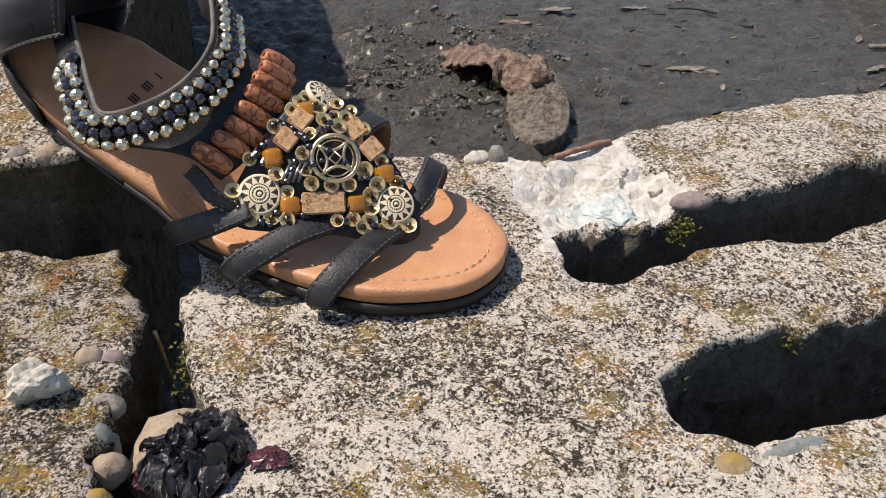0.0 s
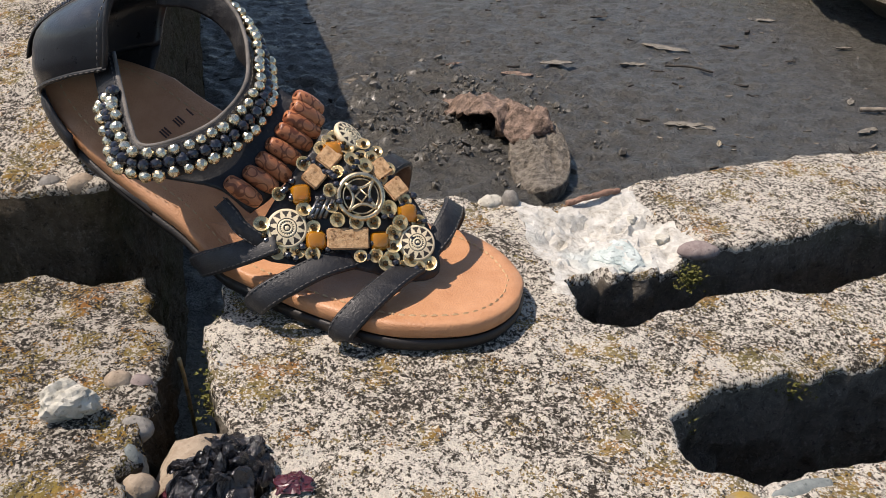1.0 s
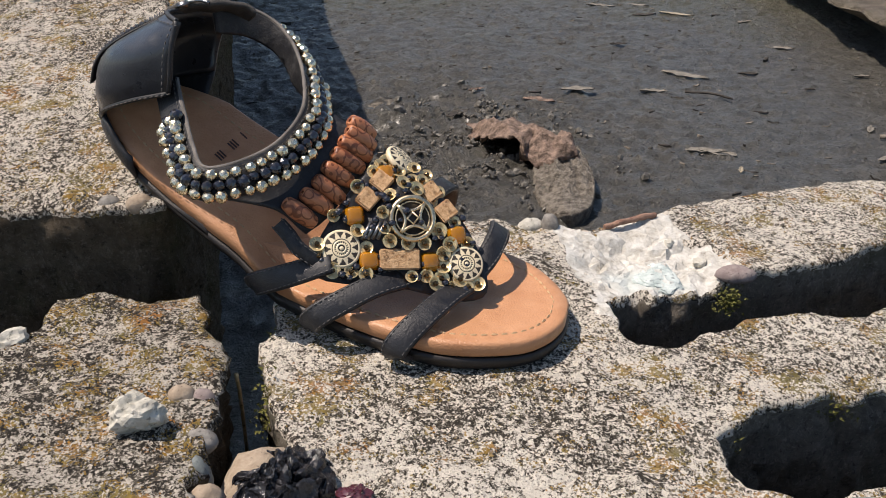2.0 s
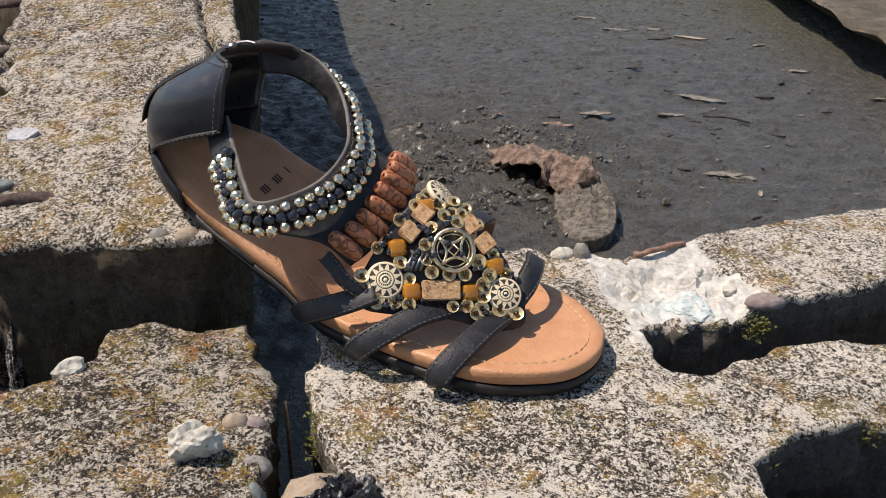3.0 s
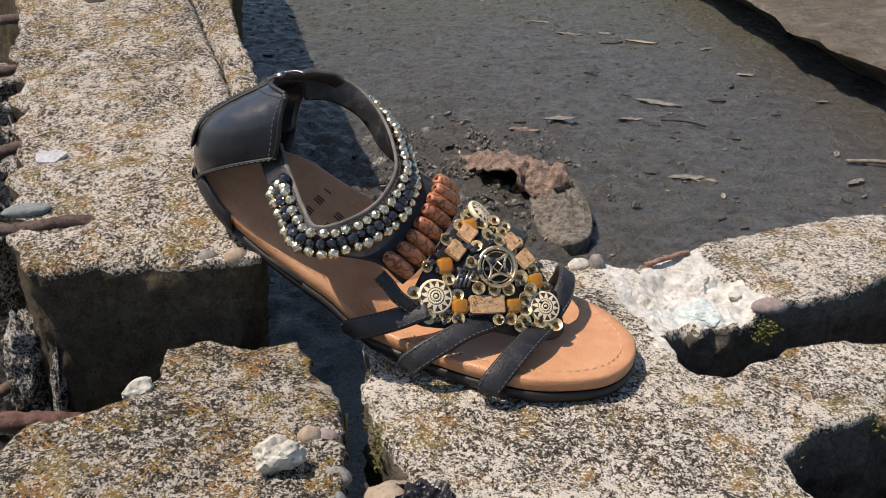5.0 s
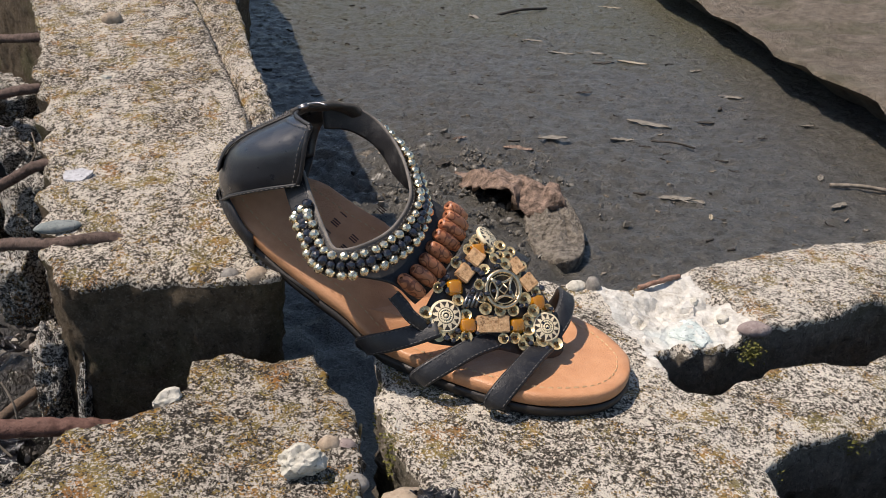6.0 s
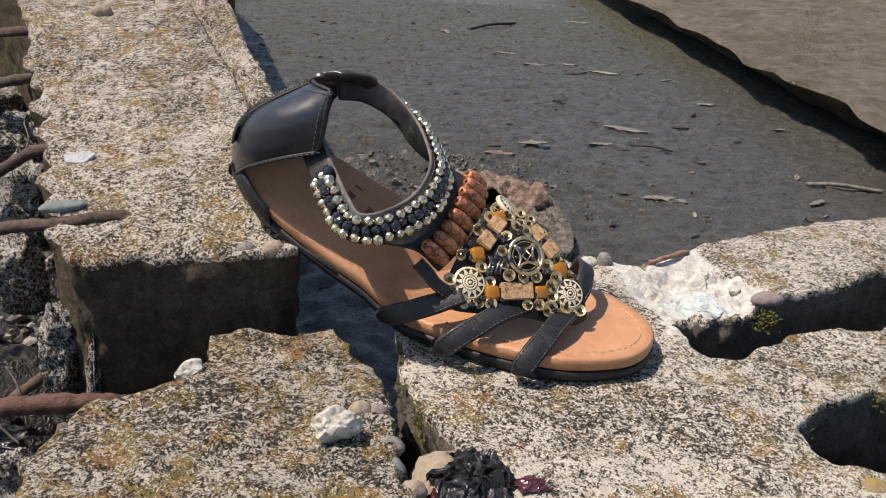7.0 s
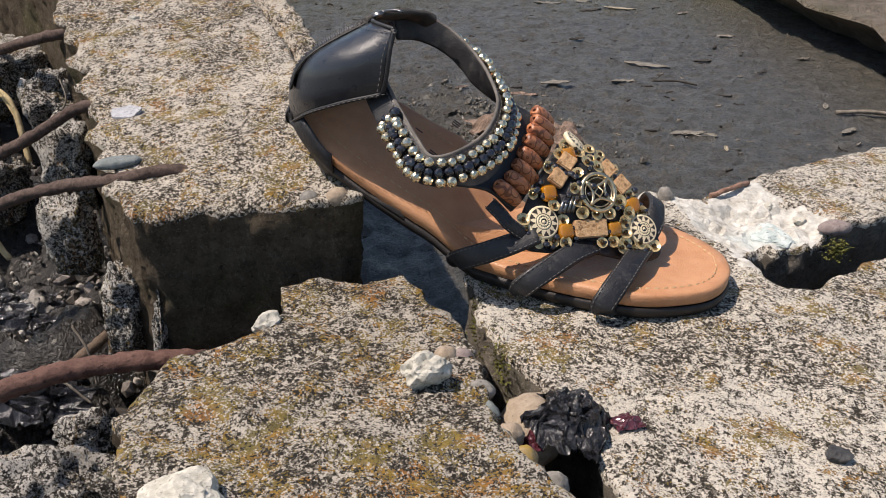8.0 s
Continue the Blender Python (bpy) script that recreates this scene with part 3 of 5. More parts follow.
def sun_medallion():
    """Ivory disc with dark-lined rings, a studded centre and a wreath of pointed rays."""
    seg = 144
    ring = [(0.0044 + 0.0004 * k, 0.0028 - 0.00008 * k) for k in range(9)]
    bm = lathe(bmesh.new(), [(0, 0.0030), (0.0008, 0.0030), (0.0010, 0.0027), (0.0014, 0.0027), (0.0016, 0.0031), (0.0022, 0.0031), (0.0024, 0.0027), (0.0030, 0.0027), (0.0032, 0.0030), (0.0038, 0.0029), (0.0040, 0.0026)] + ring
               + [(0.0080, 0.0023), (0.0087, 0.0018), (0.0090, 0.0006), (0.0086, -0.0008), (0, -0.0008)], seg)
    for f in bm.faces:
        c = f.calc_center_median()
        if c.z < 0.001:
            continue
        r, k = c.xy.length, math.atan2(c.y, c.x) / (2 * math.pi) % 1
        u, t = abs(k * 12 % 1 - 0.5) * 2, (r - 0.0042) / 0.0034
        if 0.0009 < r < 0.0015 or 0.0039 < r < 0.0042 or (0.0023 < r < 0.0031 and k * 18 % 1 < 0.5):
            f.material_index = 1
        elif 0.0 < t < 1.0 and u > 1.05 - 0.95 * t:
            f.material_index = 1
            f.smooth = False
    return bm


def build_sandal():
    sandal = empty_at("sandal", -0.03, 0.345, 0.187)
    tagged(sandal, "black and tan leather wedge sandal with beaded straps standing on concrete", "sandal")
    footbed = sole_layer(0.0, -0.0004, 0.0, 0.0076, True, M_TAN, "footbed", sandal, "tan leather footbed with stitched edge")
    sole_layer(0.0008, -0.0006, 0.0078, 0.0142, False, M_OUTSOLE, "outsole", sandal, "black rubber outsole")

    # heel block, tapering down onto the tilted slab
    bm = bmesh.new()
    top = [p for p in foot_outline(0.0005) if -0.9 * p.x + 0.43 * p.y > 0.285]
    ct, cb = Vector((-0.178, 0.408)), Vector((-0.1745, 0.4000))
    rows = []
    for k in range(7):
        t = k / 6
        f = 1 - 0.42 * t ** 1.3
        row = []
        for p in top:
            q = cb * t + ct * (1 - t) + (p - ct) * f
            z0 = foot_z(p.x, p.y) - 0.0085
            z1 = PLANE_A[0] * q.x + PLANE_A[1] * q.y + PLANE_A[2] + 0.001
            s = -0.9 * p.x + 0.43 * p.y
            z1 = max(z1, z0 - 0.004 - (z0 - z1) * min(1.0, max(0.0, (s - 0.285) / 0.035)))
            row.append(bm.verts.new((q.x, q.y, z0 + (z1 - z0) * t)))
        rows.append(row)
    n = len(top)
    for a, b in zip(rows, rows[1:]):
        for i in range(n):
            bm.faces.new((a[i], a[(i + 1) % n], b[(i + 1) % n], b[i])).smooth = True
    bm.faces.new(rows[0])
    bm.faces.new(rows[-1])
    bmesh.ops.recalc_face_normals(bm, faces=bm.faces)
    part("heel", bm, M_OUTSOLE, sandal, "black wedge heel")

    # stitch line of the footbed
    bm = bmesh.new()
    line = [Vector((p.x, p.y, foot_z(p.x, p.y) - 0.0002)) for p in foot_outline(-0.0075)]
    for p, way in even(line + line[:1], 0.0046):
        stitch(bm, p, way, Vector((0, 0, 1)), 0.0034, 0.0005)
    part("stitching", bm, M_THREAD, footbed, "beige thread")

    # stamped marks, too worn to be lettered
    bm = bmesh.new()
    for row, count, w in ((0, 3, 0.0052), (1, 5, 0.0046)):
        for k in range(count):
            c = Vector((-0.142, 0.398, 0)) + Vector((0.006, 0.0075, 0)) * (k - 0.4) * 0.85 + Vector((0.011, -0.006, 0)) * row
            for dx in (-0.0014, 0.0, 0.0014):
                q = [c + Vector((0.62, 0.78, 0)) * (dx + a) + Vector((0.88, -0.47, 0)) * b for a, b in ((-0.0004, -0.0022), (0.0004, -0.0022), (0.0004, 0.0022), (-0.0004, 0.0022))]
                bm.faces.new([bm.verts.new((v.x, v.y, foot_z(v.x, v.y) - 0.0006)) for v in q])
    part("stamp", bm, M_INK, footbed, "worn dark stamp")

    # heel counter
    cols = [[(-0.157, 0.3655, 0.2860), (-0.155, 0.3645, 0.2950), (-0.1535, 0.3650, 0.3070), (-0.1510, 0.3680, 0.3180)],
            [(-0.176, 0.3715, 0.2800), (-0.177, 0.3705, 0.2890), (-0.173, 0.3710, 0.3030), (-0.1580, 0.3790, 0.3180)],
            [(-0.195, 0.3850, 0.2700), (-0.197, 0.3850, 0.2800), (-0.190, 0.3860, 0.2990), (-0.1610, 0.3920, 0.3165)],
            [(-0.2055, 0.4120, 0.2560), (-0.2065, 0.4130, 0.2740), (-0.196, 0.4130, 0.2930), (-0.1590, 0.4120, 0.3130)],
            [(-0.1980, 0.4340, 0.2600), (-0.1985, 0.4350, 0.2760), (-0.189, 0.4350, 0.2910), (-0.1560, 0.4280, 0.3110)],
            [(-0.1780, 0.4400, 0.2700), (-0.1760, 0.4420, 0.2830), (-0.170, 0.4420, 0.2950), (-0.1490, 0.4360, 0.3080)],
            [(-0.1550, 0.4380, 0.2760), (-0.1530, 0.4410, 0.2880), (-0.149, 0.4410, 0.2980), (-0.1400, 0.4340, 0.3060)]]
    fine = [spline(c, 5) for c in cols]
    grid = [spline([c[i] for c in fine], 6) for i in range(len(fine[0]))]
    bm = bmesh.new()
    vs = [[bm.verts.new(p) for p in row] for row in grid]
    for a, b in zip(vs, vs[1:]):
        for i in range(len(a) - 1):
            bm.faces.new((a[i], a[i + 1], b[i + 1], b[i])).smooth = True
    bmesh.ops.recalc_face_normals(bm, faces=bm.faces)
    bmesh.ops.solidify(bm, geom=bm.faces[:], thickness=0.0022)
    counter = part("heel_counter", bm, M_BLACK, sandal, "glossy black leather heel counter")
    bm = bmesh.new()
    seam = [(r[0] * 0.88 + r[2] * 0.12) for r in ([g[i] for g in grid] for i in range(len(grid[0])))]
    front = [g[1] for g in grid]
    brow = grid[-2]
    mid = Vector((-0.165, 0.41, 0.29))
    for curve in (seam[:20], front, brow[:20]):
        for p, way in even(curve, 0.0030):
            out = (p - mid).normalized()
            stitch(bm, p + out * 0.0016, way, out, 0.0022, 0.0003)
    part("stitching", bm, M_THREAD_GREY, counter, "grey thread")

    # back quarter, from the counter down to the sole
    bm = bmesh.new()
    hub = Vector((-0.174, 0.408))
    rim = foot_outline(0.0014)
    rim = [a.lerp(b, k / 10) for a, b in zip(rim, rim[1:] + rim[:1]) for k in range(10)]
    rows = []
    for j in range(9, len(grid[0])):
        t = grid[0][j]
        ang = (t.to_2d() - hub).normalized()
        q = max(rim, key=lambda p: (p - hub).normalized().dot(ang))
        low = Vector((q.x, q.y, foot_z(q.x, q.y) - 0.010))
        k = min(1.0, (j - 9) / 5)
        t = low.lerp(t, 0.30 + 0.70 * k * k)
        rows.append([bm.verts.new(low.lerp(t, f) + Vector((ang.x, ang.y, 0)) * 0.0012 * math.sin(math.pi * f)) for f in (0, 0.25, 0.5, 0.75, 1.0)])
    for a, b in zip(rows, rows[1:]):
        for i in range(4):
            bm.faces.new((a[i], a[i + 1], b[i + 1], b[i])).smooth = True
    bmesh.ops.recalc_face_normals(bm, faces=bm.faces)
    bmesh.ops.solidify(bm, geom=bm.faces[:], thickness=0.0018)
    part("back_quarter", bm, M_STRAP, sandal, "black leather back quarter")

    # piping round the mouth of the counter
    bm = bmesh.new()
    tube(bm, grid[0][:22], 0.0011)
    tube(bm, [g[0] for g in grid], 0.0012)
    tube(bm, grid[-1], 0.0011)
    part("piping", bm, M_STRAP, counter)

    # zip up the back of the counter
    bm = bmesh.new()
    line = [g[15] + (g[15] - mid).normalized() * 0.0012 for g in grid[6:]]
    sides = [Vector((0.1, 1, 0.1)).normalized()] * len(line)
    ups = [(p - mid).normalized() for p in line]
    sweep_band(line, sides, ups, 0.0062, 0.0012, bm)
    zipper = part("zip", bm, M_LINING, sandal, "black zip with dark metal teeth")
    bm = bmesh.new()
    for k, (p, way) in enumerate(even(line, 0.00125)):
        out = (p - mid).normalized()
        side = way.cross(out).normalized()
        q = p + out * 0.0011 + side * (0.0005 if k % 2 else -0.0005)
        bmesh.ops.create_cube(bm, size=1, matrix=Matrix.Translation(q) @ Matrix((side, way, out)).transposed().to_4x4() @ Matrix.Diagonal((0.0024, 0.0006, 0.0009, 1)))
    part("teeth", bm, M_TEETH, zipper, "dark metal teeth")
    bm = bmesh.new()
    p = line[-1]
    bmesh.ops.create_cube(bm, size=1, matrix=Matrix.Translation(p + Vector((0.002, 0, 0.0018))) @ pose(0, 0, 0, 0, -20, 0) @ Matrix.Diagonal((0.007, 0.0045, 0.0028, 1)))
    bmesh.ops.bevel(bm, geom=bm.edges[:], offset=0.0008, segments=2, affect="EDGES")
    tube(bm, spline([p + Vector((0.004, 0, 0.003)), p + Vector((0.010, 0.001, 0.004)), p + Vector((0.015, -0.001, 0.0035))], 4), 0.0009)
    part("slider", smooth(bm), M_STEEL, zipper, "metal zip slider")

    # fastening tab at the top of the back
    bm = bmesh.new()
    line = spline([(-0.166, 0.402, 0.3130), (-0.156, 0.408, 0.3155), (-0.146, 0.413, 0.3155), (-0.136, 0.416, 0.3140), (-0.129, 0.416, 0.3110)], 6)
    ups = [Vector((-0.15, 0.5, 0.85)).normalized()] * len(line)
    sides = [Vector((0.45, -0.70, 0.45)).normalized()] * len(line)
    sweep_band(line, sides, ups, 0.0125, 0.0035, bm)
    for v in bm.verts:
        v.co += noise.noise_vector(v.co * 160) * 0.0012
    part("fastening_tab", bm, M_LINING, sandal, "black fabric fastening tab")

    # collar strap round the ankle
    collar = [(-0.1555, 0.3735, 0.2905), (-0.1515, 0.3645, 0.2835), (-0.1465, 0.3540, 0.2765), (-0.1410, 0.3425, 0.2695), (-0.1345, 0.3338, 0.2640), (-0.1210, 0.3368, 0.2655),
              (-0.1060, 0.3492, 0.2705), (-0.0972, 0.3680, 0.2798), (-0.0995, 0.3870, 0.2885), (-0.1050, 0.4030, 0.2955), (-0.1115, 0.4150, 0.3010), (-0.1210, 0.4235, 0.3070), (-0.1350, 0.4250, 0.3125), (-0.1490, 0.4180, 0.3150)]
    path = spline(collar, 6)
    hub = Vector((-0.128, 0.380, 0.0))
    outs, ups, shift, rays = [], [], [], []
    for i, p in enumerate(path):
        f = i / (len(path) - 1)
        flat = (p - hub).to_2d().normalized()
        way = (path[min(i + 1, len(path) - 1)] - path[max(i - 1, 0)]).normalized()
        fall = 1.7 if f < 0.72 else 1.7 + (f - 0.72) * 6
        if f < 0.28:
            fall = 1.7
        o = Vector((flat.x, flat.y, -fall)).normalized()
        if f < 0.25:
            o = (o * f / 0.25 + Vector((-0.72, 0.06, -0.69)).normalized() * (1 - f / 0.25)).normalized()
        o = (o - way * o.dot(way)).normalized()
        u = way.cross(o).normalized()
        if u.z < 0:
            u = -u
        if f > 0.72:
            u = Vector((flat.x, flat.y, 0.2)).normalized()
        rays.append(o)
        if f > 0.56:
            k = min(1.0, (f - 0.56) / 0.14)
            o = (o * (1 - k) + Vector((-0.25 * flat.x, -0.25 * flat.y, -1)) * k).normalized()
        outs.append(o)
        ups.append(u)
        wide = 0.0150
        shift.append(p + o * (wide * 0.42))
    sweep_band(shift, outs, ups, 0.0150, 0.0020, (bm := bmesh.new()))
    strap = part("ankle_strap", bm, M_STRAP, sandal, "black leather ankle strap")
    bm = bmesh.new()
    lip = [p - o * 0.0006 for p, o in zip(path, outs)]
    tube(bm, lip, 0.0010)
    part("piping", bm, M_EDGE, strap, "frayed grey edge")
    bm = bmesh.new()
    for p, way in even([p + u * 0.0012 + o * 0.0012 for p, o, u in zip(path, outs, ups)], 0.0026):
        stitch(bm, p, way, Vector((0, -0.5, 0.8)), 0.0019, 0.0003)
    part("stitching", bm, M_THREAD_GREY, strap, "grey thread")

    # three rows of round beads
    rng = random.Random(4)
    def facet(r, squash):
        b = bmesh.new()
        bmesh.ops.create_icosphere(b, subdivisions=2, radius=r)
        for v in b.verts:
            v.co.z *= squash
        return b
    bead_a = mesh_of("silver_bead", facet(0.00285, 0.95), M_SILVER)
    bead_b = mesh_of("black_bead", facet(0.0031, 0.85), M_HEMATITE)
    a, b = 13, len(path) - 20
    for row, (off, mesh, step, name) in enumerate(((0.0034, bead_a, 0.0057, "silver_bead"), (0.0080, bead_b, 0.0050, "black_bead"), (0.0124, bead_a, 0.0059, "silver_bead"))):
        line = [p + o * (off * (0.85 + 0.20 * min(1.0, k / 40))) + u * 0.0034 for k, (p, o, u) in list(enumerate(zip(path, rays, ups)))[a - (0, 3, 2)[row]:b + (8, 0, -7)[row]]]
        for p, way in even(line, step):
            q = p + Vector((rng.uniform(-1, 1), rng.uniform(-1, 1), rng.uniform(-1, 1))) * 0.0005
            placed(name, mesh, strap, Matrix.Translation(q) @ Euler((rng.uniform(0, 6), rng.uniform(0, 6), 0)).to_matrix().to_4x4() @ Matrix.Scale(rng.uniform(0.88, 1.05), 4))
    p0, o0, u0 = path[12], outs[12], ups[12]
    for k, (da, db) in enumerate(((0.0, 0.004), (0.0035, 0.0095), (-0.004, 0.0075), (-0.0045, 0.0015), (-0.0035, 0.013))):
        way = (path[13] - path[11]).normalized()
        placed("silver_bead" if k % 2 == 0 else "black_bead", bead_a if k % 2 == 0 else bead_b, strap, Matrix.Translation(p0 + way * da + o0 * (db * 0.75) + u0 * 0.0035))

    # vamp leather between collar, wooden beads and panel
    R = [[(-0.1320, 0.3350, 0.2500), (-0.1185, 0.3390, 0.2530), (-0.1030, 0.3500, 0.2580), (-0.0935, 0.3670, 0.2680), (-0.0940, 0.3860, 0.2790)],
         [(-0.1060, 0.3370, 0.2455), (-0.0980, 0.3440, 0.2475), (-0.0895, 0.3560, 0.2560), (-0.0825, 0.3670, 0.2650), (-0.0785, 0.3790, 0.2720)],
         [(-0.0920, 0.3380, 0.2330), (-0.0840, 0.3470, 0.2370), (-0.0740, 0.3600, 0.2470), (-0.0670, 0.3700, 0.2550), (-0.0640, 0.3810, 0.2630)]]
    rows = [spline(r, 5) for r in R]
    rows = list(zip(*[spline([r[i] for r in rows], 5) for i in range(len(rows[0]))]))
    bm = bmesh.new()
    vs = [[bm.verts.new(p) for p in row] for row in rows]
    for a, b in zip(vs, vs[1:]):
        for i in range(len(a) - 1):
            bm.faces.new((a[i], a[i + 1], b[i + 1], b[i])).smooth = True
    bmesh.ops.recalc_face_normals(bm, faces=bm.faces)
    bmesh.ops.solidify(bm, geom=bm.faces[:], thickness=0.0015)
    vamp = part("vamp", bm, M_STRAP, sandal, "black leather vamp")

    # wooden barrel beads
    wood = mesh_of("wood_bead", lathe(bmesh.new(), [(0.0009, -0.0079), (0.0026, -0.0080), (0.0033, -0.0072), (0.0040, -0.0035), (0.0042, 0.0), (0.0040, 0.0035), (0.0033, 0.0072), (0.0026, 0.0080), (0.0009, 0.0079), (0.0009, -0.0079)], 14), M_WOOD)
    ends = [((-0.1010, 0.3371, 0.2489), (-0.0887, 0.3415, 0.2364)), ((-0.0945, 0.3441, 0.2508), (-0.0826, 0.3491, 0.2399)), ((-0.0899, 0.3506, 0.2548), (-0.0777, 0.3550, 0.2425)),
            ((-0.0866, 0.3562, 0.2593), (-0.0742, 0.3615, 0.2484)), ((-0.0832, 0.3618, 0.2639), (-0.0699, 0.3679, 0.2528)), ((-0.0804, 0.3666, 0.2680), (-0.0669, 0.3729, 0.2570)),
            ((-0.0776, 0.3711, 0.2715), (-0.0655, 0.3764, 0.2609)), ((-0.0769, 0.3746, 0.2748), (-0.0662, 0.3800, 0.2650))]
    for k, (s, e) in enumerate(ends):
        s, e = Vector(s), Vector(e)
        placed("wood_bead", wood, vamp, Matrix.Translation((s + e) / 2) @ (e - s).to_track_quat("Z", "Y").to_matrix().to_4x4() @ Matrix.Rotation(k * 1.3, 4, "Z") @ Matrix.Diagonal((1, 1, (e - s).length / 0.0166, 1)))

    # jewelled panel
    edge = [(-0.0905, 0.3330), (-0.0860, 0.3280), (-0.0700, 0.3295), (-0.0450, 0.3335), (-0.0250, 0.3345), (-0.0110, 0.3385), (-0.0095, 0.3450), (-0.0180, 0.3560), (-0.0330, 0.3660), (-0.0450, 0.3750), (-0.0600, 0.3760), (-0.0680, 0.3640), (-0.0800, 0.3490)]
    flat = [v.to_2d() for v in spline([(*p, 0) for p in edge + edge[:1]], 3)[:-1]]
    gx, gy = np.meshgrid(np.arange(-0.092, -0.008, 0.003), np.arange(0.326, 0.379, 0.003))
    gx, gy = gx.ravel(), gy.ravel()
    arr = np.array(flat)
    near = np.min(np.hypot(gx[:, None] - arr[None, :, 0], gy[:, None] - arr[None, :, 1]), axis=1)
    ok = inside(gx, gy, [tuple(p) for p in flat]) & (near > 0.0018)
    vs, _, fs, _, _, _ = geometry.delaunay_2d_cdt(flat + [Vector(p) for p in zip(gx[ok], gy[ok])], [], [list(range(len(flat)))], 1, 1e-8)
    bm = bmesh.new()
    made = [bm.verts.new((v.x, v.y, panel_z(v.x, v.y) - 0.002)) for v in vs]
    for f in fs:
        bm.faces.new([made[i] for i in f]).smooth = True
    bmesh.ops.recalc_face_normals(bm, faces=bm.faces)
    bmesh.ops.solidify(bm, geom=bm.faces[:], thickness=0.002)
    panel = part("jewelled_panel", bm, M_STRAP, sandal, "black leather panel covered with beads and sequins")

    medal = mesh_of("medallion", sun_medallion(), M_IVORY, M_PATINA)
    for (x, y), size in (((-0.0765, 0.3370), 1.0), ((-0.0200, 0.3452), 0.93), ((-0.0515, 0.3698), 0.88)):
        p, n = on_panel(x, y, 0.0004)
        if y > 0.36:
            p, n = Vector((-0.0535, 0.3745, panel_z(-0.0535, 0.3745) + 0.0005)), Vector((0.62, -0.12, 0.75)).normalized()
        placed("medallion", medal, panel, facing(p, n) @ Matrix.Scale(size, 4), "ivory medallion with dark sun relief")
    bm = lathe(bmesh.new(), [(0, 0.0010), (0.0088, 0.0010), (0.0090, 0.0026), (0.0096, 0.0030), (0.0108, 0.0026), (0.0112, 0.0004), (0.0, -0.0006)], 30)
    for f in bm.faces:
        if f.calc_center_median().xy.length < 0.0087:
            f.material_index = 1
    for k in range(4):
        a = k * math.pi / 2
        arc = [Vector((0.0040 - 0.0026 * math.sin(t * math.pi), (t - 0.5) * 0.0124, 0.0024)) for t in [i / 8 for i in range(9)]]
        tube(bm, [Matrix.Rotation(a + math.pi / 4, 3, "Z") @ (q + Vector((0.0022, 0, 0))) for q in arc], 0.0008, 6)
    sq = [Vector((0.0019 * c, 0.0019 * s, 0.0026)) for c, s in ((1, 1), (-1, 1), (-1, -1), (1, -1), (1, 1))]
    tube(bm, sq, 0.0006, 4)
    tube(bm, [Vector((0.0078 * math.cos(k * math.pi / 12), 0.0078 * math.sin(k * math.pi / 12), 0.0020)) for k in range(25)], 0.0004, 4)
    disc = mesh_of("openwork_disc", bm, M_PEWTER, M_PATINA)
    p, n = on_panel(-0.0453, 0.3485, -0.0010)
    placed("openwork_disc", disc, panel, facing(p, n, 0.8), "round pale metal disc with openwork star")

    def block(w, h, d):
        b = bmesh.new()
        bmesh.ops.create_cube(b, size=1, matrix=Matrix.Diagonal((w, h, d, 1)))
        bmesh.ops.bevel(b, geom=b.edges[:], offset=0.0006, segments=2, affect="EDGES")
        return b
    big, small = mesh_of("cork_tile", block(0.0185, 0.0095, 0.004), M_CORK), mesh_of("cork_tile", block(0.0088, 0.0088, 0.0038), M_CORK)
    for k, (x, y) in enumerate([(-0.0503, 0.3399), (-0.0607, 0.3608), (-0.0665, 0.3541), (-0.0382, 0.3626), (-0.0307, 0.3587)]):
        p, n = on_panel(x, y, 0.0018)
        e1 = Vector((1, 0.14, 0)) if k == 0 else Vector((0.66, 0.62, 0.7)) if k < 3 else Vector((0.7, -0.45, -0.6))
        e1 = (e1 - n * e1.dot(n)).normalized()
        m = Matrix((e1, n.cross(e1), n)).transposed().to_4x4()
        placed("cork_tile", big if k == 0 else small, panel, Matrix.Translation(p) @ m, "square of brown cork")
    bm = lathe(bmesh.new(), [(0, 0.0030), (0.0026, 0.0029), (0.0036, 0.0022), (0.0045, 0.0006), (0.0044, -0.001), (0, -0.001)], 20)
    for v in bm.verts:
        a = math.atan2(v.co.y, v.co.x)
        k = (abs(math.cos(a)) ** 4 + abs(math.sin(a)) ** 4) ** -0.25
        v.co.x, v.co.y = v.co.x * k, v.co.y * k
    gem = mesh_of("amber_bead", bm, M_AMBER)
    for x, y in [(-0.0717, 0.3479), (-0.0639, 0.3364), (-0.0364, 0.3423), (-0.0248, 0.3529), (-0.0593, 0.3641)]:
        p, n = on_panel(x, y, 0.0010)
        placed("amber_bead", gem, panel, facing(p, n), "amber glass bead")
    rod = bmesh.new()
    tube(rod, [Vector((0, 0, -0.0045)), Vector((0, 0, 0.0045))], 0.0010, 8)
    rod = mesh_of("bugle_bead", rod, M_STEEL)
    for k in range(4):
        p, n = on_panel(-0.0655 + 0.0022 * k, 0.3430 + 0.0002 * k, 0.0018)
        e = Vector((0.35, 0.55, 0.65))
        placed("bugle_bead", rod, panel, Matrix.Translation(p) @ (e - n * e.dot(n)).to_track_quat("Z", "Y").to_matrix().to_4x4(), "grey metal tube bead")
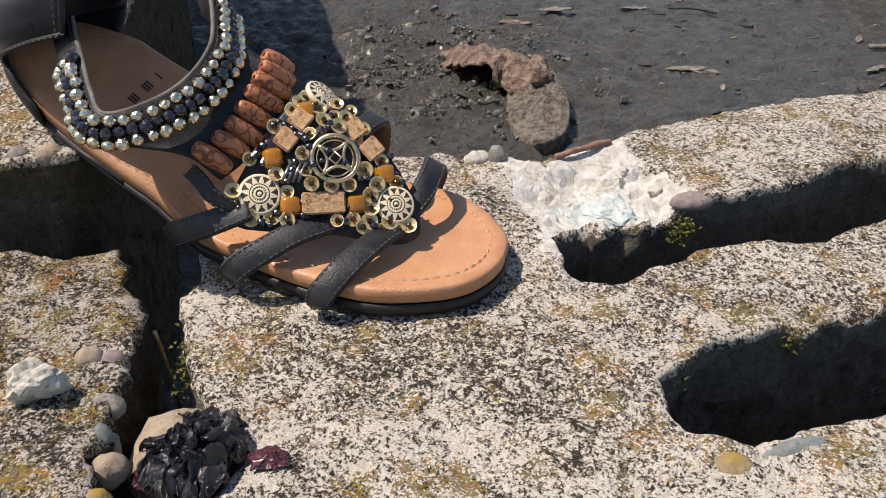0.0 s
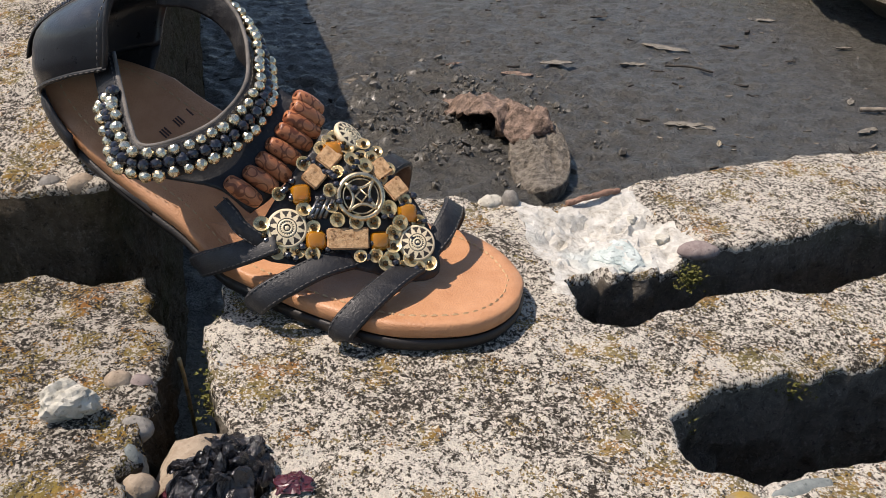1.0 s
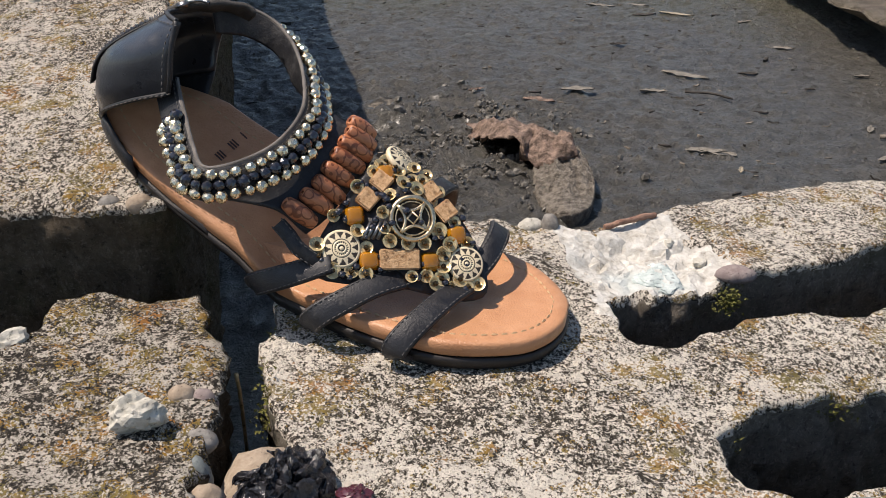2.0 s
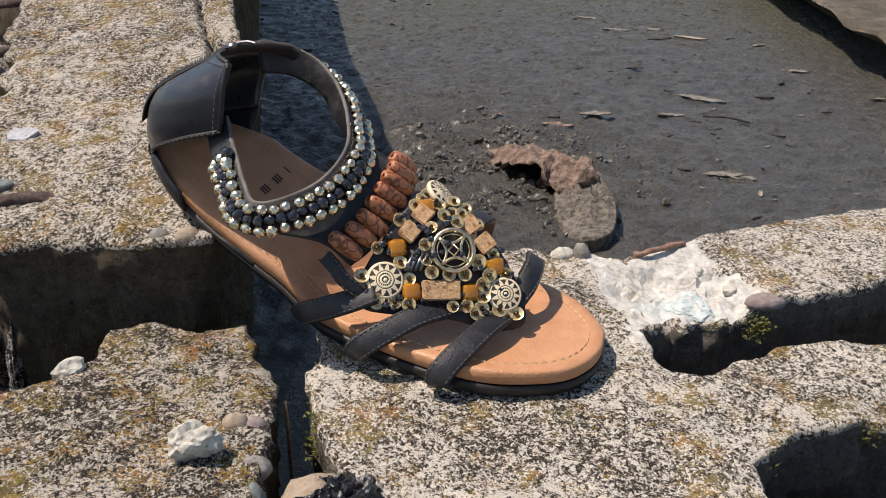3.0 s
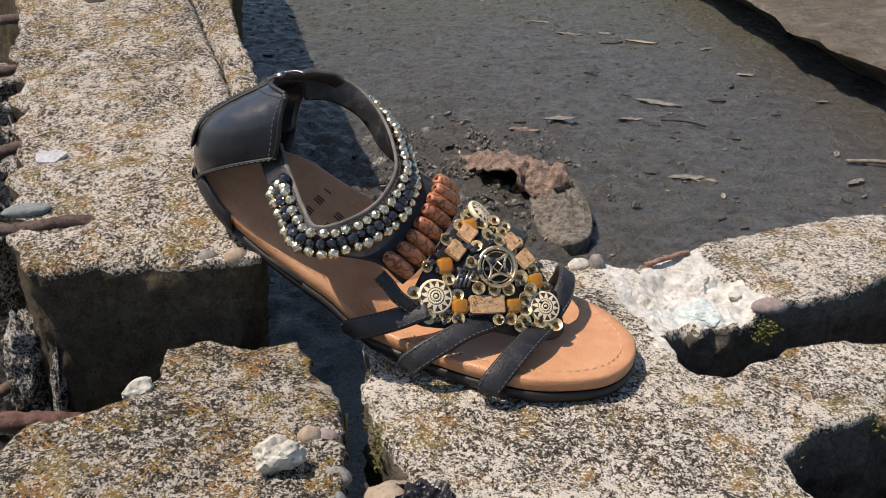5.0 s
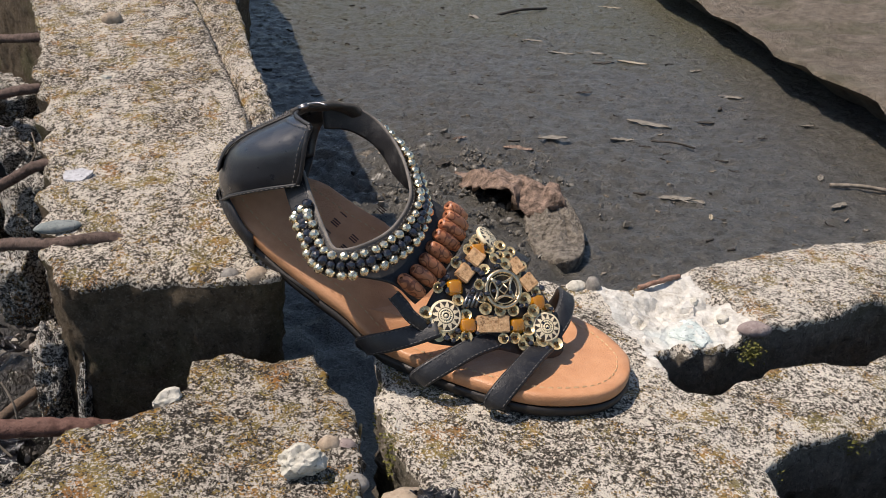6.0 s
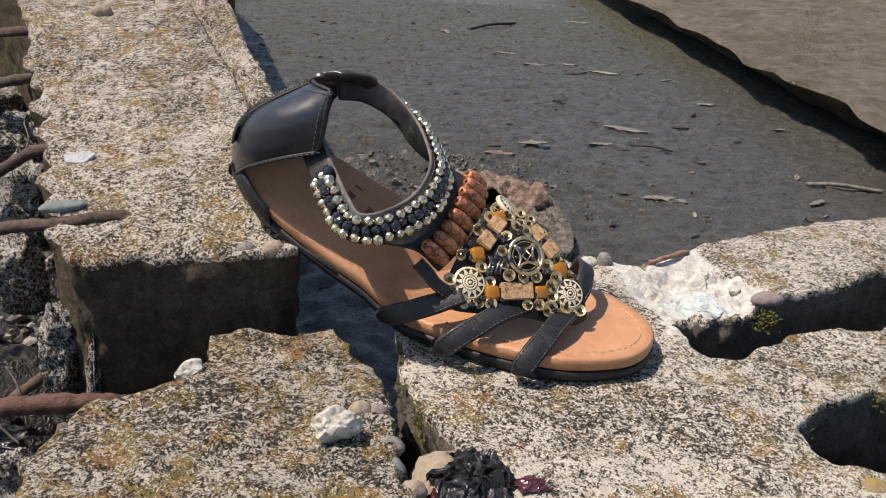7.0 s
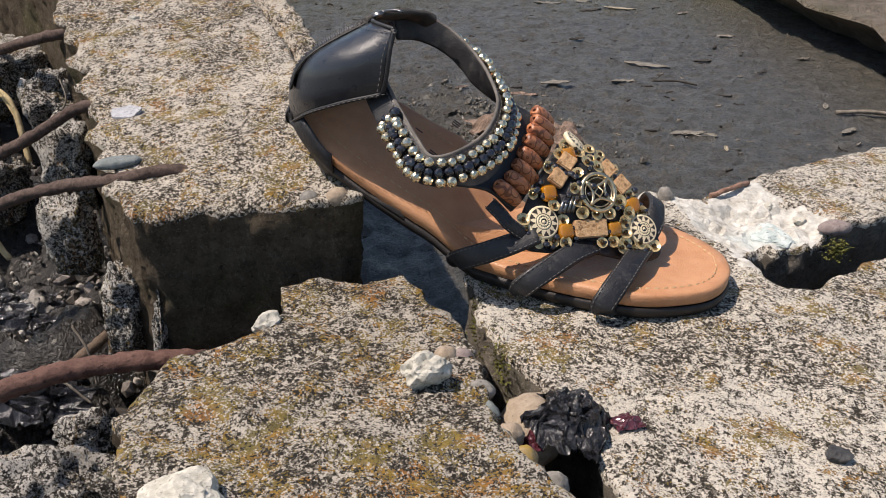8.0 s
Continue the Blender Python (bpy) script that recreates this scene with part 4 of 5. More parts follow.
    sequin = mesh_of("sequin", lathe(bmesh.new(), [(0.0007, 0.0003), (0.0018, 0.0001), (0.0026, 0.0006), (0.0039, 0.0013), (0.0041, 0.0013), (0.0027, 0.0002), (0.0018, -0.0003), (0.0007, -0.0002), (0.0007, 0.0003)], 16), M_SEQUIN)
    pin = mesh_of("seed_bead", facet(0.0016, 0.9), M_HEMATITE)
    gold_pin = mesh_of("seed_bead", facet(0.0013, 0.9), M_SEED)
    spots = [(-0.0812, 0.3458), (-0.0871, 0.3358), (-0.0859, 0.3329), (-0.0799, 0.3300), (-0.0716, 0.3314), (-0.0649, 0.3323), (-0.0652, 0.3393), (-0.0698, 0.3432), (-0.0717, 0.3567), (-0.0645, 0.3632),
             (-0.0537, 0.3660), (-0.0470, 0.3656), (-0.0510, 0.3589), (-0.0452, 0.3593), (-0.0559, 0.3535), (-0.0378, 0.3602), (-0.0588, 0.3479), (-0.0580, 0.3441), (-0.0549, 0.3423), (-0.0470, 0.3433),
             (-0.0393, 0.3448), (-0.0335, 0.3497), (-0.0282, 0.3481), (-0.0307, 0.3450), (-0.0302, 0.3420), (-0.0377, 0.3378), (-0.0309, 0.3385), (-0.0444, 0.3360), (-0.0260, 0.3369), (-0.0184, 0.3384),
             (-0.0138, 0.3405), (-0.0198, 0.3515), (-0.0425, 0.3671), (-0.0596, 0.3711), (-0.0466, 0.3722), (-0.0620, 0.3668), (-0.0552, 0.3688), (-0.0345, 0.3640), (-0.0405, 0.3712), (-0.0265, 0.3562), (-0.0225, 0.3400), (-0.0340, 0.3362)]
    for x, y in spots:
        p, n = on_panel(x, y, 0.0008 + rng.uniform(0, 0.0012))
        n = (n + Vector((rng.uniform(-1, 1), rng.uniform(-1, 1), rng.uniform(-1, 1))) * 0.3).normalized()
        placed("sequin", sequin, panel, facing(p, n) @ Matrix.Scale(rng.uniform(0.72, 0.95), 4), "cupped gold sequin")
        placed("seed_bead", gold_pin, panel, Matrix.Translation(p + n * 0.0012) @ Euler((rng.uniform(0, 6), rng.uniform(0, 6), 0)).to_matrix().to_4x4(), "tiny bronze bead")
    for k in range(110):
        x, y = rng.uniform(-0.089, -0.011), rng.uniform(0.329, 0.375)
        if inside(np.array([x]), np.array([y]), edge)[0]:
            p, n = on_panel(x, y, 0.0016)
            placed("seed_bead", pin, panel, Matrix.Translation(p) @ Matrix.Scale(rng.uniform(0.8, 1.3), 4), "tiny black glass bead")

    # straps to the sole
    def strap_to(points, normal, width, label=""):
        line = spline(points, 7)
        sides, ups = [], []
        for i, p in enumerate(line):
            way = (line[min(i + 1, len(line) - 1)] - line[max(i - 1, 0)]).normalized()
            nn = Vector(normal(i / (len(line) - 1))).normalized()
            s = way.cross(nn).normalized()
            sides.append(s)
            ups.append(s.cross(way).normalized())
        ob = part("strap", sweep_band(line, sides, ups, width, 0.0022), M_STRAP, sandal, label)
        bm = bmesh.new()
        for sgn in (-1, 1):
            for p, way in even([p + s * (sgn * width * 0.40) + u * 0.0012 for p, s, u in zip(line, sides, ups)], 0.0027):
                stitch(bm, p, way, Vector(normal(0.3)).normalized(), 0.0020, 0.00032)
        part("stitching", bm, M_THREAD_GREY, ob, "grey thread")
    strap_to([(-0.104, 0.3360, 0.2385), (-0.099, 0.3335, 0.2340), (-0.094, 0.3305, 0.2290), (-0.082, 0.3310, 0.2200)], lambda t: (-0.3, -0.75, 0.6), 0.0070, "black leather strap")
    lean = lambda t: (-0.30 - 0.3 * t, -0.62 - 0.6 * t, 0.85 - 1.1 * t)
    strap_to([(-0.0800, 0.3300, 0.2240), (-0.0930, 0.3290, 0.2190), (-0.1060, 0.3320, 0.2125), (-0.1160, 0.3380, 0.2060), (-0.1190, 0.3460, 0.2005), (-0.1120, 0.3530, 0.1985)], lean, 0.0115, "black leather strap")
    strap_to([(-0.0480, 0.3360, 0.2140), (-0.0600, 0.3280, 0.2140), (-0.0740, 0.3200, 0.2095), (-0.0850, 0.3170, 0.2030), (-0.0890, 0.3210, 0.1960), (-0.0830, 0.3280, 0.1930)], lean, 0.0115, "black leather strap")
    strap_to([(-0.0200, 0.3400, 0.2090), (-0.0270, 0.3290, 0.2100), (-0.0370, 0.3150, 0.2075), (-0.0455, 0.3060, 0.2020), (-0.0500, 0.3035, 0.1950), (-0.0460, 0.3080, 0.1895)], lean, 0.0120, "black leather strap")
    far = lambda t: (0.45, 0.25 + 0.8 * t, 0.8 - 0.6 * t)
    strap_to([(-0.0150, 0.3480, 0.2120), (-0.0080, 0.3580, 0.2180), (-0.0040, 0.3700, 0.2220), (-0.0030, 0.3820, 0.2200), (-0.0020, 0.3915, 0.2110), (-0.0050, 0.3960, 0.2000)], far, 0.0110, "black leather strap")
    strap_to([(-0.0400, 0.3680, 0.2400), (-0.0320, 0.3800, 0.2420), (-0.0290, 0.3920, 0.2370), (-0.0300, 0.4030, 0.2230), (-0.0340, 0.4080, 0.2030)], far, 0.0110, "black leather strap")
    return sandal


build_sandal()

# ---- loose things ----
def stone_material(name, a, b, rough=0.9, scale=160, moss=0.0, relief=0.0016):
    n = Nodes(name, rough, spec=0.3)
    g = n.noise(scale, 5, 0.7)
    c = n.mix(n.ramp(g, [(0.36, 0.0), (0.64, 1.0)]), a, b)
    c = n.mix(n.ramp(n.noise(520, 3, 0.6, off=9), [(0.60, 0.0), (0.68, 0.6)]), c, tuple(0.3 * v for v in a))
    if moss:
        c = n.mix(n.ramp(n.noise(70, 4, 0.6, off=4), [(0.5, 0.0), (0.6, moss)]), c, (0.30, 0.20, 0.04))
    n.colour(c)
    n.bump(g, relief, 0.8)
    return n.m


M_ST_WHITE = stone_material("chalky_white_stone", (0.38, 0.36, 0.30), (0.62, 0.59, 0.51))
M_ST_GREEN = stone_material("pale_green_stone", (0.36, 0.42, 0.40), (0.58, 0.63, 0.60))
M_ST_BEIGE = stone_material("beige_stone", (0.27, 0.21, 0.15), (0.40, 0.33, 0.25))
M_ST_GREY = stone_material("grey_stone", (0.16, 0.15, 0.135), (0.30, 0.28, 0.25))
M_ST_BLUE = stone_material("blue_grey_slate", (0.15, 0.17, 0.165), (0.24, 0.26, 0.25))
M_ST_PURPLE = stone_material("purple_grey_stone", (0.20, 0.155, 0.145), (0.31, 0.26, 0.24))
M_ST_LICHEN = stone_material("lichened_stone", (0.22, 0.17, 0.10), (0.36, 0.27, 0.14), moss=0.9)
M_ST_DARK = stone_material("dark_stone", (0.03, 0.03, 0.032), (0.07, 0.07, 0.07), 0.7)
M_RUST = stone_material("rusty_iron", (0.085, 0.042, 0.032), (0.155, 0.085, 0.065), 0.75, 240)
M_ROD = stone_material("dull_rusty_iron", (0.060, 0.040, 0.032), (0.135, 0.095, 0.078), 0.85, 260, relief=0.0024)
M_RUST_RED = stone_material("red_rust", (0.19, 0.10, 0.07), (0.33, 0.21, 0.15), 0.8, 300)
M_WOODSTICK = stone_material("grey_brown_stick", (0.07, 0.048, 0.033), (0.16, 0.115, 0.08), 0.85, 200)
M_STRAW = stone_material("dry_straw", (0.42, 0.30, 0.14), (0.58, 0.46, 0.26), 0.7, 200)
M_MOSS = stone_material("yellow_green_moss", (0.085, 0.085, 0.022), (0.20, 0.19, 0.05), 0.95, 400)
M_CHIP = stone_material("pale_debris", (0.13, 0.11, 0.085), (0.27, 0.235, 0.19), 0.8, 120)
M_LEAF = stone_material("rotten_leaf", (0.11, 0.100, 0.082), (0.25, 0.228, 0.19), 0.7, 150)
M_STRAWLEAF = stone_material("straw_coloured_leaf", (0.22, 0.19, 0.135), (0.36, 0.315, 0.235), 0.7, 150)
M_CHIP_DARK = stone_material("dark_debris", (0.035, 0.030, 0.025), (0.07, 0.06, 0.048), 0.7, 120)
M_FLAKE = stone_material("pale_blue_paint", (0.33, 0.33, 0.34), (0.50, 0.50, 0.52), 0.8, 300)


def wet_black():
    n = Nodes("black_plastic_film", 0.22, spec=0.6)
    n.colour(n.mix(n.ramp(n.noise(120, 4, 0.6), [(0.4, 0.0), (0.65, 1.0)]), (0.010, 0.010, 0.012), (0.030, 0.028, 0.030)))
    n.bump(n.noise(500, 4, 0.7), 0.0008, 0.8)
    return n.m


def wet_silt():
    n = Nodes("black_wet_silt", 0.3, spec=0.5)
    g = n.noise(120, 5, 0.7)
    n.colour(n.mix(n.ramp(g, [(0.4, 0.0), (0.68, 1.0)]), (0.007, 0.0065, 0.006), (0.034, 0.030, 0.026)))
    n.rough(n.ramp(n.noise(60, 3, 0.6, off=3), [(0.4, 0.22), (0.62, 0.75)]))
    n.bump(n.math("ADD", g, n.noise(420, 3, 0.6)), 0.004, 0.9)
    return n.m


M_FILM = wet_black()
M_SILT = wet_silt()
M_PINK = plain("dark_pink_film", (0.085, 0.022, 0.030), 0.2, 0.7, 0.4)


def bank_material():
    n = Nodes("drying_brown_mud", 0.85, spec=0.3)
    a, b = n.noise(26, 5, 0.65), n.noise(4.5, 4, 0.6, off=3)
    c = n.ramp(a, [(0.3, (0.165, 0.134, 0.100)), (0.55, (0.28, 0.232, 0.178)), (0.75, (0.38, 0.322, 0.255))])
    n.colour(n.mix(n.ramp(b, [(0.5, 0.0), (0.66, 0.5)]), c, (0.10, 0.105, 0.045)))
    n.bump(n.math("ADD", a, n.math("ADD", n.noise(70, 5, 0.7, off=5.0), n.math("MULTIPLY", n.noise(200, 4, 0.7), 0.6))), 0.028, 1.0)
    return n.m


M_BANK = bank_material()
M_OLDSHOE = stone_material("mud_caked_leather", (0.085, 0.072, 0.058), (0.31, 0.275, 0.225), 0.8, 130, relief=0.016)
M_OLDUPPER = stone_material("torn_brown_leather", (0.085, 0.060, 0.045), (0.37, 0.265, 0.205), 0.7, 110, relief=0.012)


def stone(name, at, size, material, label, seed, turn=0.0, rough=0.35, tilt=0.0, detail=3, group=""):
    """A stone that sits a little sunk in what it lies on; size: half lengths; at: the middle of its base."""
    bm = bmesh.new()
    bmesh.ops.create_icosphere(bm, subdivisions=detail, radius=1)
    rng = random.Random(int(seed * 10))
    cuts = []
    while rough >= 0.3 and len(cuts) < 13:
        q = Vector((rng.uniform(-1, 1), rng.uniform(-1, 1), rng.uniform(-1, 1)))
        if 0.2 < q.length < 1:
            cuts.append((q.normalized(), rng.uniform(0.62, 0.95)))
    for v in bm.verts:
        d = v.co.normalized()
        r = min([1.1] + [off / max(1e-3, d.dot(q)) for q, off in cuts if d.dot(q) > 0.05])
        r *= 1 + noise.fractal(d * 2.2 + Vector((seed, seed * 2, 1)), 0.8, 2.0, 5) * rough * 0.55
        if rough >= 0.3:
            r *= 1 + noise.fractal(d * 9 + Vector((seed, 3, 1)), 0.7, 2.1, 4) * 0.035
        v.co = d * r
        v.co = Vector((v.co.x * size[0], v.co.y * size[1], v.co.z * size[2]))
        v.co.z = max(v.co.z, -size[2] * 0.75)
    if rough < 0.3 or detail > 4:
        smooth(bm)
    ob = part(name, bm, material)
    ob.matrix_world = pose(at[0], at[1], at[2] + size[2] * 0.62, tilt, 0, turn)
    return tagged(ob, label, "stone", group)


def plane_z(pl, x, y):
    return pl[0] * x + pl[1] * y + pl[2]


def on(pl, x, y, lift=0.0):
    return (x, y, plane_z(pl, x, y) + lift)


stone("white_stone", on(PLANE_B, -0.1435, 0.2495), (0.0110, 0.0075, 0.0085), M_ST_WHITE, "angular chalky white stone lying on brown concrete", 1.3, 10, detail=4)
stone("white_stone", on(PLANE_B, -0.214, 0.301, -0.003), (0.0085, 0.0062, 0.0050), M_ST_WHITE, "small white stone at a slab's broken edge", 2.1, 30)
stone("white_stone", on(PLANE_B, -0.235, 0.179), (0.0165, 0.0120, 0.0075), M_ST_WHITE, "flat greenish-white stone on brown concrete", 3.7, 5, detail=4)
stone("pebble", on(PLANE_B, -0.132, 0.270, -0.003), (0.0050, 0.0042, 0.0045), M_ST_BEIGE, "tan pebble at a slab's crumbled edge", 4.0, 20, 0.28, group="pebbles in the gap")
stone("pebble", on(PLANE_B, -0.124, 0.271, -0.008), (0.0055, 0.0050, 0.0062), M_ST_PURPLE, "reddish brown pebble at a slab's crumbled edge", 5.2, 0, 0.28, group="pebbles in the gap")
stone("pebble", on(PLANE_B, -0.119, 0.248, -0.007), (0.0065, 0.0048, 0.0046), M_ST_GREY, "smooth grey pebble at a slab's crumbled edge", 6.5, -10, 0.24, group="pebbles in the gap")
stone("pebble", on(PLANE_B, -0.107, 0.203, -0.009), (0.0048, 0.0048, 0.0060), M_ST_LICHEN, "pebble with yellow lichen beside the gap", 7.1, 0, 0.18, group="pebbles in the gap")
stone("pebble", on(PLANE_B, -0.110, 0.221, -0.012), (0.0062, 0.0050, 0.0060), M_ST_BEIGE, "tan pebble wedged beside the gap", 8.4, 40, 0.28, group="pebbles in the gap")
stone("pebble", on(PLANE_B, -0.098, 0.192, -0.013), (0.0062, 0.0050, 0.0060), M_ST_GREY, "grey pebble wedged beside the gap", 9.9, 15, 0.28, group="pebbles in the gap")
stone("pebble", on(PLANE_B, -0.117, 0.234, -0.016), (0.0055, 0.0060, 0.0090), M_ST_BLUE, "dark slate pebble wedged beside the gap", 10.9, 15, 0.28, group="pebbles in the gap")
stone("gap_stone", (-0.096, 0.243, 0.160), (0.0130, 0.0175, 0.0150), M_ST_BEIGE, "pinkish beige stone wedged between two slabs", 11.0, -15, 0.25)
stone("dark_stone", on(PLANE_C, 0.024, 0.201), (0.0050, 0.0046, 0.0036), M_ST_DARK, "small black stone on pale concrete", 12.0)
stone("slate_chip", on(PLANE_A, -0.306, 0.422, 0.0005), (0.0125, 0.0058, 0.0032), M_ST_BLUE, "flat blue-grey slate chip on cream concrete", 13.0, 24, 0.12)
stone("pebble", on(PLANE_A, -0.181, 0.377, -0.006), (0.0062, 0.0050, 0.0050), M_ST_BEIGE, "tan pebble set in a slab's broken edge", 14.0, 30, 0.2)
stone("pebble", on(PLANE_A, -0.196, 0.378, -0.006), (0.0050, 0.0045, 0.0045), M_ST_GREY, "grey pebble set in a slab's broken edge", 15.0, 30, 0.25)
stone("pebble", on(PLANE_A, -0.361, 0.736, -0.002), (0.0085, 0.0070, 0.0065), M_ST_BEIGE, "brown pebble lying on cream concrete", 16.0, 30, 0.25)
stone("pebble", on(PLANE_A, -0.325, 0.795, -0.002), (0.0200, 0.0120, 0.0070), M_ST_LICHEN, "mossy lump lying on cream concrete", 16.6, 0, 0.3)
stone("white_chip", on(PLANE_A, -0.335, 0.623, -0.0005), (0.0050, 0.0040, 0.0022), M_ST_WHITE, "white stone chip on cream concrete", 17.0)
stone("lichen_stone", on(PLANE_C, 0.101, 0.228, -0.005), (0.0075, 0.0050, 0.0042), M_ST_LICHEN, "lichened stone set in pale concrete", 18.0, 10, 0.2)
stone("flat_stone", on(PLANE_C, 0.125, 0.236, -0.006), (0.0150, 0.0042, 0.0044), M_ST_BLUE, "flat grey stone at the slot's edge", 19.0, 20, 0.15)
stone("white_pebble", on(PLANE_C, 0.019, 0.445, -0.003), (0.0075, 0.0050, 0.0042), M_ST_WHITE, "white pebble at the slab's back edge", 20.0, 30, 0.25)
stone("grey_pebble", on(PLANE_C, 0.030, 0.444, -0.002), (0.0042, 0.0050, 0.0060), M_ST_GREY, "grey pebble at the slab's back edge", 21.0, 30, 0.25)
stone("purple_stone", on(PLANE_C, 0.128, 0.405, -0.006), (0.0105, 0.0060, 0.0045), M_ST_PURPLE, "smooth purple-grey stone set in broken concrete", 22.0, 5, 0.12)
stone("green_stone", on(PLANE_C, 0.086, 0.407, -0.0105), (0.0125, 0.0165, 0.0040), M_ST_GREEN, "pale greenish stone set in broken white concrete", 23.0, 5, 0.34, detail=4)
stone("white_pebble", on(PLANE_C, 0.112, 0.420, -0.0075), (0.0055, 0.0040, 0.0030), M_ST_WHITE, "white pebble set in broken white concrete", 24.0, 5, 0.34)
stone("white_pebble", on(PLANE_C, 0.098, 0.437, -0.0050), (0.0035, 0.0030, 0.0026), M_ST_WHITE, "white pebble set in broken white concrete", 25.0, 5, 0.34)


def rust_strip():
    bm = tube(bmesh.new(), spline([on(PLANE_C, 0.062, 0.447, 0.0), on(PLANE_C, 0.074, 0.451, 0.002), on(PLANE_C, 0.086, 0.458, 0.002), on(PLANE_C, 0.094, 0.463, 0.001)], 8), lambda t: 0.0018 + 0.0008 * noise.noise((t * 7, 2, 0)), 7)
    for v in bm.verts:
        v.co += noise.noise_vector(v.co * 300) * 0.0008
    tagged(part("rusty_wire", bm, M_RUST_RED), "short rusty red iron stub on the slab edge", "iron")


rust_strip()


def flake():
    bm = bmesh.new()
    ring = []
    for k in range(22):
        a = k * 2 * math.pi / 22
        r = 0.0085 * (1 + 0.45 * noise.noise((math.cos(a) * 1.7, math.sin(a) * 1.7, 3)))
        x, y = -0.313 + r * math.cos(a) * 1.1, 0.481 + r * math.sin(a) * 0.8
        ring.append((x, y))
    lo = [bm.verts.new(on(PLANE_A, x, y, 0.0002)) for x, y in ring]
    hi = [bm.verts.new(on(PLANE_A, x, y, 0.0024)) for x, y in ring]
    bm.faces.new(hi)
    for i in range(22):
        bm.faces.new((lo[i], lo[(i + 1) % 22], hi[(i + 1) % 22], hi[i]))
    tagged(part("paint_spot", bm, M_FLAKE), "pale blue-white paint spot on cream concrete", "paint spot")


flake()


def crumpled(name, at, size, material, label, seed, n=46):
    """A crumpled film: a sheet folded at several scales."""
    bm = bmesh.new()
    vs = []
    for j in range(n):
        row = []
        for i in range(n):
            u, v = i / (n - 1) * 2 - 1, j / (n - 1) * 2 - 1
            u, v = u * math.sqrt(1 - v * v / 2), v * math.sqrt(1 - u * u / 2)
            r = min(1.0, math.hypot(u, v))
            spread = 1 + 0.35 * noise.noise((math.atan2(v, u) * 1.1, seed, 2))
            u, v = u * spread, v * spread
            dome = max(0.0, 1 - r * r)
            q = Vector((u, v, dome * 0.9)) * 1.3 + Vector((seed, seed, 0))
            d = noise.noise_vector(q * 1.6) * 0.30 + noise.noise_vector(q * 4.2) * 0.14
            ridge = abs(noise.noise(q * 3.0)) * 0.45 + abs(noise.noise(q * 7.0)) * 0.20 + abs(noise.noise(q * 14.0)) * 0.08
            row.append(bm.verts.new(((u * (1 - 0.25 * dome) + d.x) * size[0], (v * (1 - 0.25 * dome) + d.y) * size[1], (dome * 0.75 + ridge - 0.25 + d.z * 0.4) * size[2])))
        vs.append(row)
    for a, b in zip(vs, vs[1:]):
        for i in range(n - 1):
            bm.faces.new((a[i], a[i + 1], b[i + 1], b[i]))
    ob = part(name, bm, material)
    ob.location = at
    return tagged(ob, label, "plastic")


crumpled("plastic_film", (-0.083, 0.228, 0.186), (0.0175, 0.0200, 0.0150), M_FILM, "crumpled shiny black plastic film wedged in the gap", 2.0)
crumpled("pink_film", (-0.058, 0.228, 0.184), (0.0075, 0.0055, 0.0035), M_PINK, "scrap of dark pink film on pale concrete", 5.0, 18)
crumpled("pink_film", (-0.099, 0.222, 0.180), (0.0050, 0.0050, 0.0070), M_PINK, "scrap of dark pink film beside black film", 8.0, 18)


def moss(name, spots, label, seed):
    """A cushion of many small leaves."""
    rng = random.Random(seed)
    bm = bmesh.new()
    for x, y, z, sx, sy, sz, count in spots:
        for _ in range(count):
            p = Vector((x + rng.gauss(0, sx), y + rng.gauss(0, sy), z + rng.gauss(0, sz)))
            w = Vector((rng.uniform(-1, 1), rng.uniform(-1, 0.4), rng.uniform(-0.2, 1))).normalized()
            s = w.cross(Vector((rng.uniform(-1, 1), rng.uniform(-1, 1), rng.uniform(-1, 1)))).normalized() * rng.uniform(0.0005, 0.0009)
            w *= rng.uniform(0.0014, 0.0028)
            u = w.cross(s).normalized() * 0.0003
            v = [bm.verts.new(q) for q in (p - s, p + s, p + w, p + w * 0.5 + u)]
            for f in ((0, 1, 3), (1, 2, 3), (2, 0, 3)):
                bm.faces.new([v[i] for i in f])
    tagged(part(name, bm, M_MOSS), label, "moss", kind="stuff")


moss("moss", [(0.119, 0.3835, 0.183, 0.0035, 0.0020, 0.003, 260)], "yellow-green moss tuft on the slot's edge", 3)
moss("moss", [(-0.1075, 0.333, 0.170, 0.0012, 0.011, 0.008, 260), (-0.1025, 0.293, 0.174, 0.0014, 0.010, 0.006, 240)], "yellow-green moss on the slab's side", 4)
moss("moss", [(0.146, 0.301, 0.178, 0.004, 0.0015, 0.003, 50), (0.094, 0.280, 0.176, 0.002, 0.002, 0.003, 40)], "dark tufts of moss under the slot's rim", 5)


